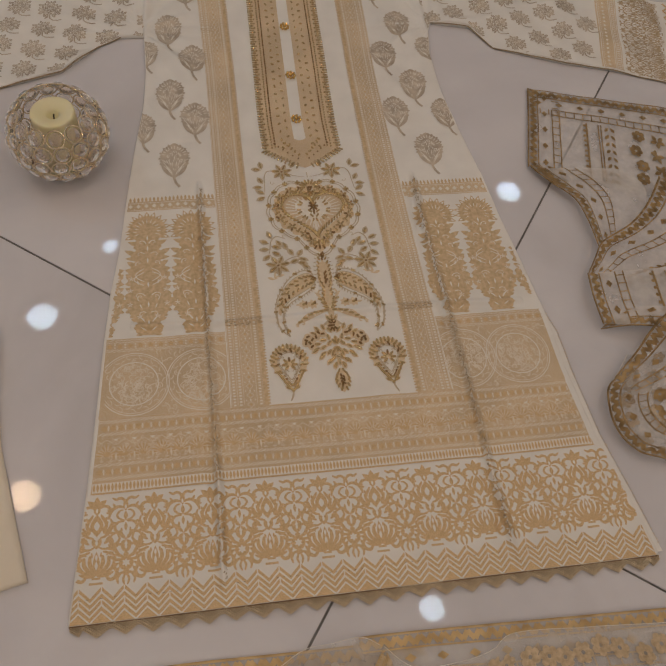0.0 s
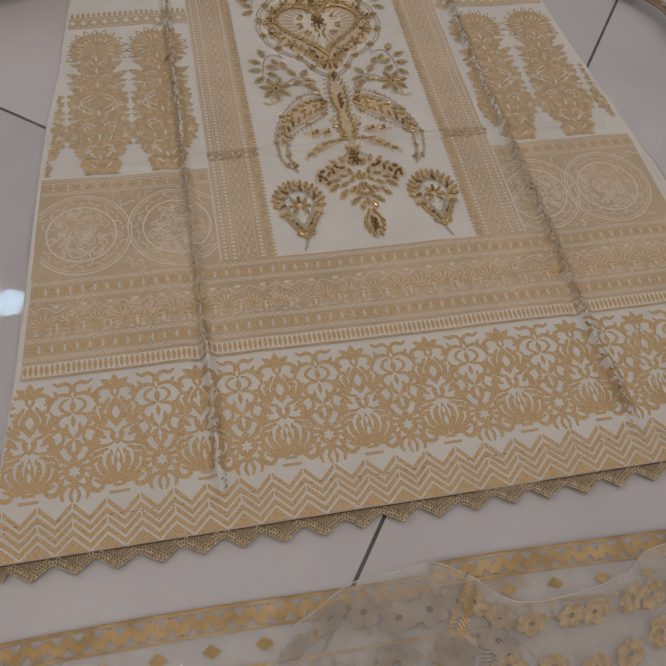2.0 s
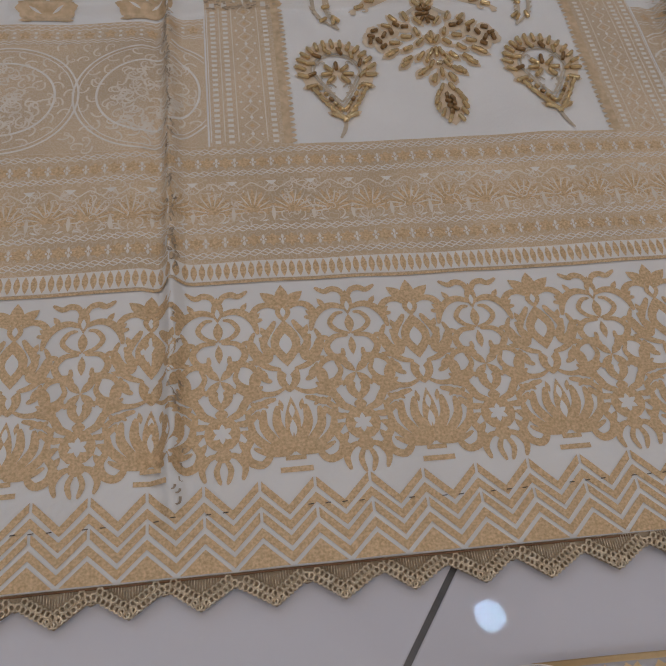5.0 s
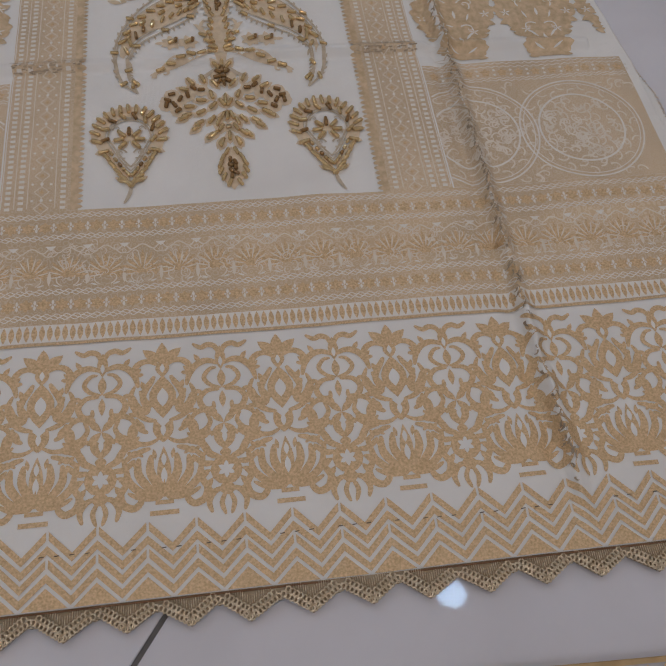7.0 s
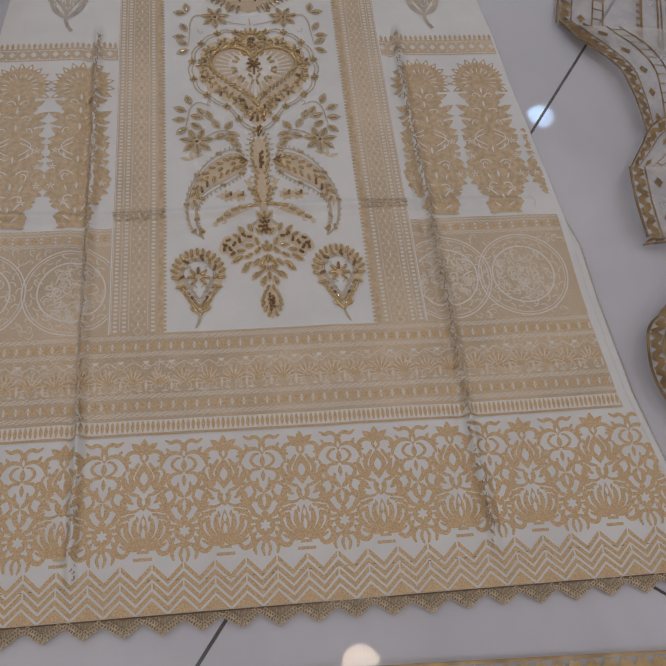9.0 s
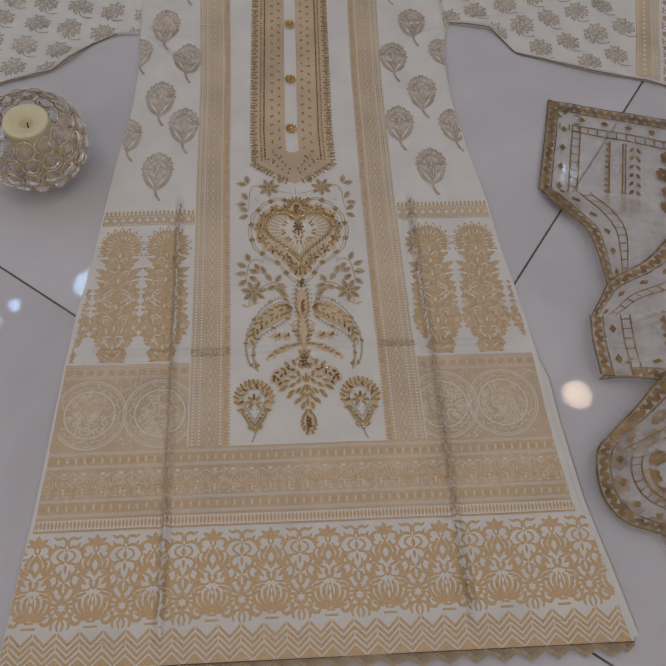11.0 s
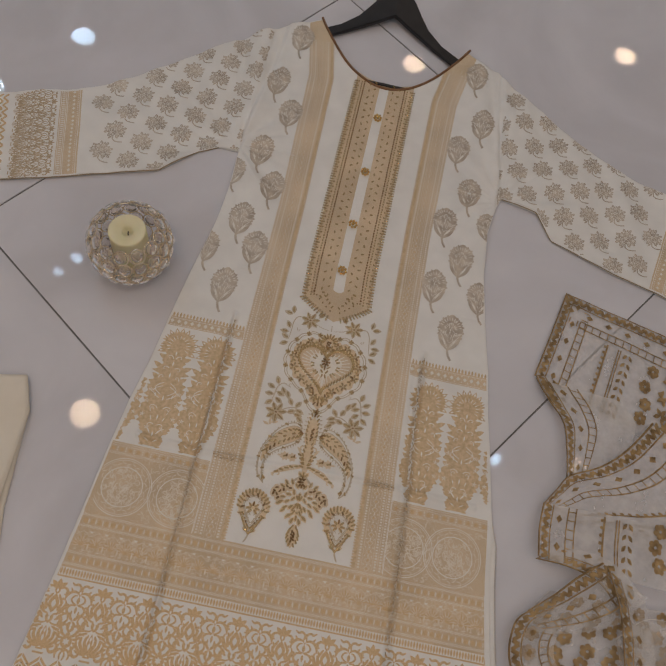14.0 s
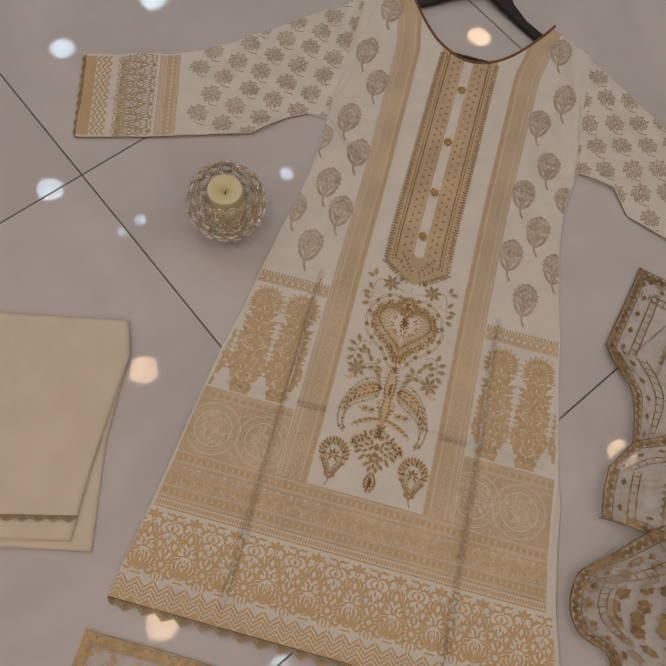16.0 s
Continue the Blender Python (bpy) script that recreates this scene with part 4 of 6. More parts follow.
def printed(shape, x, y, h, lean, name, poly=BODY):
    base, line = Ink(0.0006), Ink(0.00075)
    shape(base, line, x, y, h, lean)
    for ink in (base, line):
        keep = [within(poly, v[0], v[1]) for v in ink.v]
        ink.f = [f for f in ink.f if all(keep[i] for i in f)]
    if len(base.f) < 12:
        return
    ob = base.out(name, M_GREY, kurta)
    put("light_line", mesh_of("light_line", line.v, line.f, M_LINE, False), ob, kind="stuff")


for x, y in ((-0.189, 0.374), (-0.157, 0.452), (-0.191, 0.500), (-0.156, 0.574), (-0.190, 0.643), (-0.159, 0.735), (-0.195, 0.800), (-0.172, 0.905),
             (0.178, 0.377), (0.141, 0.453), (0.179, 0.512), (0.143, 0.578), (0.177, 0.648), (0.147, 0.737), (0.184, 0.800), (0.160, 0.905)):
    printed(pod_flower, x, y, H1, -2, "printed_flower")
for x, y, k in ((-0.232, 0.437, 0.95), (-0.224, 0.590, 0.9), (0.217, 0.448, 0.95), (0.216, 0.586, 0.9)):
    printed(pod_flower, x, y, H1 * k, 3, "printed_flower")

for side in (-1, 1):
    CUFFGROUND, CUFFGOLD, CUFFPALE = Ink(0.00025), Ink(0.0004), Ink(0.0005)
    sl = sleeve(side)
    low, high = SLEEVE_L if side < 0 else SLEEVE_R
    end_low, end_high = Vector(low[-1]), Vector(high[-1])
    across = (end_high - end_low)
    width = across.length
    across.normalize()
    inward = Vector((-across.y, across.x)) if side > 0 else Vector((across.y, -across.x))
    if inward.x * side > 0:
        inward = -inward

    def cuff(u, v, low=low, high=high, width=width, foot=end_low.copy(), inward=inward.copy()):
        """u metres in from the cuff's end, v metres up from its lower edge."""
        ends = []
        for side_line in (low, high):
            p, q = Vector(side_line[-1]), Vector(side_line[-2])
            base = (p - foot).dot(inward)
            k = (u - base) / ((q - foot).dot(inward) - base)
            if k > 1:
                p, q = q, Vector(side_line[-3])
                base = (p - foot).dot(inward)
                k = (u - base) / ((q - foot).dot(inward) - base)
            ends.append(p + (q - p) * k)
        at = ends[0] + (ends[1] - ends[0]) * v / width
        return at.x, at.y
    W = width - 0.004
    for ink in (CUFFGROUND, CUFFGOLD, CUFFPALE):
        ink.warp = cuff
    CUFFGOLD.patch(lambda s, t: (0.001 + 0.019 * s, 0.003 + (W - 0.004) * t), 4, 26)
    n = 11
    for row in range(3):
        for i in range(2 * n):
            v0, v1 = 0.003 + (W - 0.004) * i / (2 * n), 0.003 + (W - 0.004) * (i + 1) / (2 * n)
            u = 0.0255 + 0.0085 * row
            a_, b_ = (u - 0.004, u + 0.004) if i % 2 else (u + 0.004, u - 0.004)
            CUFFGOLD.stroke([(a_, v0), ((a_ + b_) / 2, (v0 + v1) / 2), (b_, v1)], 0.0034)
    # the border of palmettes again, turned along the cuff
    for i in range(6):
        for shape, off in ((palmette, 0.25), (arch, 0.75)):
            vv = 0.003 + (W - 0.004) * (i + off) / 6
            unit = Unit(0.0, 0.0)
            unit.gold.warp = unit.cut.warp = lambda px, py, vv=vv: cuff(0.129 + py * 0.76, vv + px * 0.5)
            shape(unit)
            ob = unit.gold.out("cuff_palmette", M_BROWNISH, kurta)
            put("cut_out", mesh_of("cut_out", unit.cut.v, unit.cut.f, M_WHITE, False), ob, kind="stuff")
    CUFFGOLD.warp = cuff
    CUFFGROUND.patch(lambda s, t: (0.132 + 0.036 * s, 0.002 + (W - 0.002) * t), 6, 30)
    for u in (0.134, 0.142, 0.1445, 0.165):
        CUFFPALE.stroke([(u, 0.002 + (W - 0.002) * i / 24) for i in range(25)], 0.0011)
    n = 40
    for i in range(n):
        v = 0.003 + (W - 0.004) * (i + 0.5) / n
        CUFFPALE.disc(0.138, v, 0.0028, 8, 0.0012)
        if i % 2:
            CUFFPALE.diamond(0.155, v, 0.0052, 0.0058)
        CUFFPALE.disc(0.162, v, 0.0010, 6)
    CUFFGROUND.out("cuff_band", M_FINE, kurta)
    CUFFGOLD.out("cuff_print", M_GOLD, kurta)
    CUFFPALE.out("cuff_line_print", M_LINE, kurta, kind="stuff")
    # sprigs on a slanted lattice over the rest of the sleeve
    (ox, oy), (ax, ay), (bx, by) = ((-0.430, 0.666), (0.049, -0.0095), (-0.011, -0.044)) if side < 0 else ((0.301, 0.740), (0.067, -0.031), (0.022, -0.046))
    for i in range(-9, 10):
        for j in range(-9, 10):
            x, y = ox + i * ax + j * bx + (0.004 * random.random()), oy + i * ay + j * by
            if (Vector((x, y)) - end_low).dot(inward) < 0.186:
                continue
            printed(sprig, x, y, 0.049, -4, "printed_sprig", list(low) + list(reversed(high)))

GROUND.out("border_band", M_BAND, kurta, "beige damask border band round the skirt")
FINE.out("upright_band", M_FINE, kurta, "beige damask bands with fine figures")
TEETH.out("saw_tooth_edging", M_TAN, kurta, kind="stuff")
GOLD.out("gold_border_print", M_GOLD, kurta, "matt gold block print of palmettes and zigzags")
OVAL.out("ladder_print", M_GOLD, kurta)
PALE.out("pale_line_print", M_LINE, kurta, kind="stuff")
FAINT.out("faint_line_print", M_FAINT, kurta, kind="stuff")

# shade of the pressed folds, painted as short dark crooked flakes
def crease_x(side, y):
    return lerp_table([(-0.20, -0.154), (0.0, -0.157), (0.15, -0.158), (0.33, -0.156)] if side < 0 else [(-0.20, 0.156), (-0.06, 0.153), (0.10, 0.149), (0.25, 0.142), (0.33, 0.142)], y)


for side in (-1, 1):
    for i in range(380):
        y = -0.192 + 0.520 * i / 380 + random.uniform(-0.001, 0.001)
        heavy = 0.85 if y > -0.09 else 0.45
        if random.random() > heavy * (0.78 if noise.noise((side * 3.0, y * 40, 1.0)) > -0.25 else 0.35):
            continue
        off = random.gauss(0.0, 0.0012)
        CREASE_SHADE.curl(crease_x(side, y) + off, y, random.uniform(75, 105) + 180 * (i % 2), random.uniform(0.0014, 0.0034), random.uniform(0.0006, 0.0012), random.choice((-1, 1)), random.uniform(0.2, 0.9), 6)
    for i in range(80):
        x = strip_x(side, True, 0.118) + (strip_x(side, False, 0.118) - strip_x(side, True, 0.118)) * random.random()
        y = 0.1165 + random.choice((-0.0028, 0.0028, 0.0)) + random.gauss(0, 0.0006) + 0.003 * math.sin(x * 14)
        CREASE_SHADE.rect(x - random.uniform(0.0005, 0.0014), y - 0.0003, x + random.uniform(0.0005, 0.0014), y + 0.0003)
CREASE_SHADE.out("crease_shade", M_CREASE_SHADE, kurta, "dark flakes standing in for the shade along the pressed folds", kind="stuff")


# ---- embroidery of the front panel ----
def P(u, v):
    return mid(v) + u, v


CORD, FILL, TANFILL, RAY = Ink(0.0006), Ink(0.0004), Ink(0.0003), Ink(0.0005)
BEADS = []                     # x, y, degrees, length, tone


def bead(u, v, ang, length=0.0052, tone=0):
    BEADS.append((mid(v) + u, v, ang, length, tone))


def both(fn):
    for s in (-1, 1):
        fn(s)


def side_ang(s, ang):
    return ang if s > 0 else 180 - ang


def leaf_bead(u, v, ang, size=0.011):
    size *= 1.2
    CORD.leaf(*P(u, v), ang, size * 1.35, size * 0.74, 5)
    FILL.leaf(*P(u, v), ang, size * 1.1, size * 0.5, 5)
    c, s = math.cos(radians(ang)), math.sin(radians(ang))
    bead(u + c * size * 0.6, v + s * size * 0.6, ang, size * 0.62)


def heart(t, half, bottom, top):
    x = 16 * math.sin(t) ** 3
    y = 13 * math.cos(t) - 5 * math.cos(2 * t) - 2 * math.cos(3 * t) - math.cos(4 * t)
    return x / 16 * half, bottom + (y + 17) / 29.2 * (top - bottom)


# heart: a rope of slanting beads round pale rays and a jewelled middle, a filled ring, a scalloped cord outside
ROPE = (0.0425, 0.2385, 0.3125)
OUTLINE = [(0.0, 0.3185), (0.012, 0.3290), (0.026, 0.3310), (0.040, 0.3240), (0.052, 0.3105), (0.0585, 0.2915), (0.0580, 0.2735), (0.0500, 0.2560), (0.0350, 0.2430), (0.0220, 0.2330), (0.0150, 0.2200), (0.0, 0.2080)]


def outline(f, scale=1.0, lobe=0.0):
    """The cartouche round the heart: f runs from the notch at the top to the tip; lobe makes it scalloped."""
    k = f * (len(OUTLINE) - 1)
    i = min(len(OUTLINE) - 2, int(k))
    t = k - i
    p = [OUTLINE[min(len(OUTLINE) - 1, max(0, i + d))] for d in (-1, 0, 1, 2)]
    u, v = [0.5 * (2 * p[1][e] + (p[2][e] - p[0][e]) * t + (2 * p[0][e] - 5 * p[1][e] + 4 * p[2][e] - p[3][e]) * t * t + (3 * p[1][e] - p[0][e] - 3 * p[2][e] + p[3][e]) * t ** 3) for e in (0, 1)]
    g = 1.035 * scale * (1 + lobe * abs(math.sin(9 * math.pi * f)))
    return u * g, 0.278 + (v - 0.278) * g


def ring_mid(s, f, b):
    a, o = heart(math.pi * f, *ROPE), outline(f, 0.93)
    return s * (a[0] + (o[0] - a[0]) * b), a[1] + (o[1] - a[1]) * b


TANFILL.fan([P(*heart(2 * math.pi * i / 60, ROPE[0] * 0.97, ROPE[1] + 0.002, ROPE[2] - 0.001)) for i in range(60)])
for i in range(40):
    a = heart(2 * math.pi * i / 40, 0.0385, 0.247, 0.307)
    RAY.stroke([P(a[0] * 0.98, 0.283 + (a[1] - 0.283) * 0.98), P(a[0] * 0.55, 0.283 + (a[1] - 0.283) * 0.55)], 0.0016)
RAY.fan([P(*heart(2 * math.pi * i / 60, 0.025, 0.258, 0.302)) for i in range(60)])
n = 74
for i in range(n):
    a, b = heart(2 * math.pi * i / n, *ROPE), heart(2 * math.pi * (i + 1) / n, *ROPE)
    bead(a[0], a[1], math.degrees(math.atan2(b[1] - a[1], b[0] - a[0])) + 36, 0.0068)
for q in range(9):
    a = radians(40 * q + 90)
    for off in (-13, 13):
        FILL.leaf(*P(0.016 * math.cos(a + radians(off)), 0.285 + 0.016 * math.sin(a + radians(off))), math.degrees(a), 0.0085, 0.0034, 4)
        bead(0.020 * math.cos(a + radians(off)), 0.285 + 0.019 * math.sin(a + radians(off)), math.degrees(a) + off * 0.4, 0.0056)
FILL.leaf(*P(0, 0.266), 90, 0.036, 0.020)
for q in range(8):
    a = radians(45 * q)
    bead(0.0042 * math.cos(a), 0.2895 + 0.0056 * math.sin(a), 45 * q, 0.0052, 1)
bead(0, 0.2895, 0, 0.004, 1), bead(0, 0.279, 90, 0.006, 1)
for off in (-0.0055, 0.0055):
    bead(off, 0.281, 90 - off * 9000, 0.0062), bead(off * 0.7, 0.2735, 90 - off * 6000, 0.0058)


def heart_ring(s):
    FILL.patch(lambda a, b: P(*ring_mid(s, 0.02 + 0.97 * a, 0.12 + b * (0.74 + 0.10 * math.sin(a * 70)))), 44, 3)
    for scale, w in ((1.0, 0.0014), (0.945, 0.0012)):
        CORD.stroke([P(s * outline(i / 120, scale, 0.05)[0], outline(i / 120, scale, 0.05)[1]) for i in range(121)], w)
    for i in range(9):
        f = 0.06 + 0.105 * i
        u, v = ring_mid(s, f, 0.55)
        for q in range(5):
            a = 72 * q + 31 * i
            CORD.leaf(*P(u, v), a, 0.0082, 0.0040, 4)
            bead(u + 0.0040 * math.cos(radians(a)), v + 0.0040 * math.sin(radians(a)), a, 0.0044, 1 if q == i % 5 else 0)
        u, v = ring_mid(s, f + 0.05, 0.45)
        bead(u, v, 40 * i, 0.0048), bead(u + s * 0.003, v - 0.003, 40 * i + 70, 0.0042)
    for i in range(1, 9):
        u, v = outline(i / 9, 1.0)
        for q in range(4):
            CORD.leaf(*P(s * u, v), 90 * q + 45, 0.0042, 0.0030, 4)
            bead(s * u + 0.0022 * math.cos(q * 1.57), v + 0.0022 * math.sin(q * 1.57), 90 * q, 0.0030)


both(heart_ring)
FILL.leaf(*P(0, 0.2115), 90, 0.032, 0.022)
for q in range(9):                                     # foot of the heart
    bead((q % 3 - 1) * 0.0055, 0.2300 - 0.0048 * (q // 3), 90 + (q % 3 - 1) * 35, 0.0054, 1 if q > 5 else 0)
# crown above the heart
for q in range(9):
    a = 90 + (q - 4) * 22
    FILL.leaf(*P(0, 0.3225), a, 0.0170, 0.0056)
    bead(0.0105 * math.cos(radians(a)), 0.3225 + 0.0105 * math.sin(radians(a)), a, 0.0078)
for q in range(7):
    bead(0.0030 * math.cos(q * 0.9) * (q > 0), 0.3185 + 0.0048 * math.sin(q * 0.9) * (q > 0), 90 * q, 0.0034, 1)
CORD.stroke([P(0, 0.3415), P(0, 0.352)], 0.0012)


def sprays(s):
    def bloom(u, v, r):
        for q in range(7):
            a = 51.4 * q + 12
            CORD.leaf(*P(s * u, v), side_ang(s, a), r * 1.35, r * 0.62, 5)
            FILL.leaf(*P(s * u, v), side_ang(s, a), r * 1.15, r * 0.42, 4)
            bead(s * (u + r * 0.7 * math.cos(radians(a))), v + r * 0.7 * math.sin(radians(a)), side_ang(s, a), r * 0.75)
        bead(s * u, v, 0, 0.0026, 1)
    bloom(0.0350, 0.3530, 0.0118)
    CORD.brush([P(s * u, v) for u, v in ((0.0037, 0.3430), (0.0187, 0.3460), (0.0350, 0.3530), (0.0531, 0.3560), (0.0598, 0.3470), (0.0613, 0.3320), (0.0628, 0.3170))], 0.0016)
    for u, v, a in ((0.0622, 0.3590, 80), (0.0631, 0.3580, 10), (0.0633, 0.3330, 60), (0.0642, 0.3270, 0), (0.0628, 0.3150, 30), (0.0626, 0.3100, -25), (0.0222, 0.3600, 120)):
        leaf_bead(s * u, v, side_ang(s, a), 0.0092)
    CORD.curl(*P(s * 0.0525, 0.337), side_ang(s, -80), 0.010, 0.0010, -s, 1.5)
    # lower sprays beside the heart's foot
    CORD.brush([P(s * u, v) for u, v in ((0.0465, 0.2380), (0.0555, 0.2420), (0.0634, 0.2350), (0.0663, 0.2210), (0.0682, 0.2130))], 0.0016)
    CORD.curl(*P(s * 0.0445, 0.2375), side_ang(s, 30), 0.010, 0.0010, s, 1.5)
    for u, v, a in ((0.0625, 0.2380, 70), (0.0664, 0.2310, 25), (0.0663, 0.2220, 0), (0.0662, 0.2130, -40), (0.0643, 0.2270, 200), (0.0642, 0.2180, 215), (0.0574, 0.2360, 235), (0.0484, 0.2320, 250)):
        leaf_bead(s * u, v, side_ang(s, a), 0.0092)
    bloom(0.0580, 0.1950, 0.0128)
    CORD.brush([P(s * u, v) for u, v in ((0.0211, 0.2000), (0.0301, 0.2070), (0.0421, 0.2050), (0.0580, 0.1950))], 0.0015)
    for u, v, a in ((0.0321, 0.2070, 125), (0.0361, 0.2090, 60), (0.0311, 0.2050, 200), (0.0330, 0.1980, 190), (0.0280, 0.1950, 215), (0.0430, 0.1980, 160)):
        leaf_bead(s * u, v, side_ang(s, a), 0.0092)
    FILL.curl(*P(s * 0.0625, 0.1750), side_ang(s, 65), 0.017, 0.0034, s, 1.2)
    FILL.leaf(*P(s * 0.063, 0.178), side_ang(s, 165), 0.012, 0.0042)
    FILL.leaf(*P(s * 0.064, 0.174), side_ang(s, 20), 0.011, 0.0042)


both(sprays)


def paisley(s):
    outer_ = flow([(0.0137, 0.1700), (0.0168, 0.1790), (0.0249, 0.1830), (0.0368, 0.1790), (0.0497, 0.1680), (0.0605, 0.1510), (0.0673, 0.1330), (0.0681, 0.1130), (0.0639, 0.0980), (0.0546, 0.0880)], 6)
    inner_ = flow([(0.0137, 0.1700), (0.0156, 0.1610), (0.0236, 0.1540), (0.0345, 0.1470), (0.0474, 0.1390), (0.0563, 0.1290), (0.0602, 0.1160), (0.0600, 0.1040), (0.0579, 0.0960), (0.0546, 0.0880)], 6)

    def at(f, b):
        """f along from the head to the tail, b across from the outer to the inner edge."""
        k = f * (len(outer_) - 1)
        i = min(len(outer_) - 2, int(k))
        o, j = [tuple(e[i][c] + (e[i + 1][c] - e[i][c]) * (k - i) for c in (0, 1)) for e in (outer_, inner_)]
        return s * (o[0] + (j[0] - o[0]) * b), o[1] + (j[1] - o[1]) * b
    FILL.patch(lambda a, b: P(*at(0.02 + 0.68 * a, 0.5 + (b - 0.5) * (0.86 - 0.50 * a ** 3))), 40, 5)
    for b, w, end in ((-0.06, 0.0015, 1.0), (0.10, 0.0011, 0.95), (1.06, 0.0015, 1.0), (0.92, 0.0010, 0.85)):
        CORD.stroke([P(*at(0.02 + (end - 0.02) * i / 60, b)) for i in range(61)], w)
    for i in range(24):
        f = 0.05 + 0.90 * (i + 0.5) / 24
        for b, far in ((-0.06, -0.40), (1.06, 1.32)):
            p, q = at(f, b), at(f - 0.012, far)
            ang = math.degrees(math.atan2(q[1] - p[1], q[0] - p[0]))
            CORD.leaf(*P(*p), ang, 0.0042, 0.0016, 4)
            if i % 5 == 2:
                bead(*at(f + 0.012, b), ang + 70, 0.0050)
    for i in range(11):
        f = 0.07 + 0.056 * i
        m, m2 = at(f, 0.5), at(f + 0.03, 0.5)
        way = math.degrees(math.atan2(m2[1] - m[1], m2[0] - m[0]))
        for b, tilt in ((0.28, 38), (0.72, -38)):
            bead(*at(f, b), way + tilt * s, 0.0058, 1 if i < 2 and b < 0.5 or i in (7, 8) and b > 0.5 else 0)
        if i % 2:
            bead(*at(f, 0.5), way, 0.0050, 0)
    for q in range(4):
        bead(*at(0.06 + 0.018 * q, 0.35 + 0.15 * (q % 2)), 50 * q, 0.0046, 1)
    FILL.curl(*P(s * 0.0440, 0.1010), side_ang(s, 95), 0.016, 0.0034, s, 1.3)
    bead(s * 0.0555, 0.0965, side_ang(s, 40), 0.0056)


both(paisley)

# stalk of beads between the paisleys
FILL.patch(lambda a, b: P((2 * a - 1) * lerp_table([(0, 0.006), (0.25, 0.0095), (0.42, 0.0085), (0.55, 0.0045), (0.75, 0.009), (1, 0.003)], b), 0.196 - 0.082 * b), 4, 24)
for i in range(14):
    v = 0.2080 - 0.0062 * i
    w = lerp_table([(0, 0.003), (3, 0.0075), (6, 0.0075), (8, 0.004), (11, 0.0065), (14, 0.002)], i)
    for s in (-1, 1):
        bead(s * w, v, 90 - s * 28, 0.0050)
        CORD.leaf(*P(s * (w + 0.002), v), side_ang(s, 20), 0.0045, 0.0018, 4)
    if i in (0, 1, 5, 6, 7):
        bead(0, v, 90, 0.0044, 1), bead(0.0018, v + 0.003, 60, 0.0034, 1)


def wings(s):
    FILL.patch(lambda a, b: P(s * (0.001 + 0.0455 * a), 0.124 - 0.020 * a ** 0.8 + (b - 0.5) * 0.0085 * math.sin(math.pi * (0.12 + 0.86 * a)) ** 0.7 + 0.004 * math.sin(math.pi * a)), 14, 2)
    FILL.patch(lambda a, b: P(s * (0.0015 + 0.014 * a ** 1.5 + (b - 0.5) * 0.0075 * (1 - a * 0.6)), 0.122 + 0.028 * a), 8, 2)
    FILL.curl(*P(s * 0.011, 0.145), side_ang(s, 70), 0.014, 0.0028, s, 1.4)
    for q in range(6):
        a = 0.1 + 0.15 * q
        bead(s * (0.001 + 0.0455 * a), 0.124 - 0.020 * a ** 0.8 + 0.004 * math.sin(math.pi * a), side_ang(s, -16 if q % 2 else 8), 0.0060)
    for q in range(3):
        bead(s * (0.005 + 0.003 * q), 0.127 + 0.006 * q, side_ang(s, 25), 0.0054)
    for u in (0.021, 0.032):
        for q in range(7):
            FILL.leaf(*P(s * u, 0.1330), 51.4 * q, 0.0072, 0.0044, 4)
        bead(s * u, 0.1330, 20, 0.0044, 0), bead(s * u + 0.003, 0.1345, 80, 0.0036, 1)
    FILL.leaf(*P(s * 0.036, 0.1330), side_ang(s, 0), 0.007, 0.003)
    CORD.brush([P(s * u, v) for u, v in ((0.002, 0.1115), (0.008, 0.104), (0.013, 0.1005), (0.016, 0.102))], 0.0030)


both(wings)


# hanging bud: petals with a bead each that make a diamond
def petal(u, v, ang, r=0.0088, tone=0):
    c, k = math.cos(radians(ang)), math.sin(radians(ang))
    FILL.leaf(*P(u - c * r * 0.65, v - k * r * 0.65), ang, r * 1.35, r * 0.74, 5)
    bead(u, v, ang, r * 0.72, tone)


for a in (50, 90, 130):
    petal(0.006 * math.cos(radians(a)), 0.1060 + 0.006 * math.sin(radians(a)), a)
for q in range(8):
    bead(0.0040 * math.cos(q * 0.8) * (q > 0), 0.1000 + 0.0060 * math.sin(q * 0.8) * (q > 0), 47 * q, 0.0044, 1)
FILL.leaf(*P(0, 0.0905), 90, 0.021, 0.017)


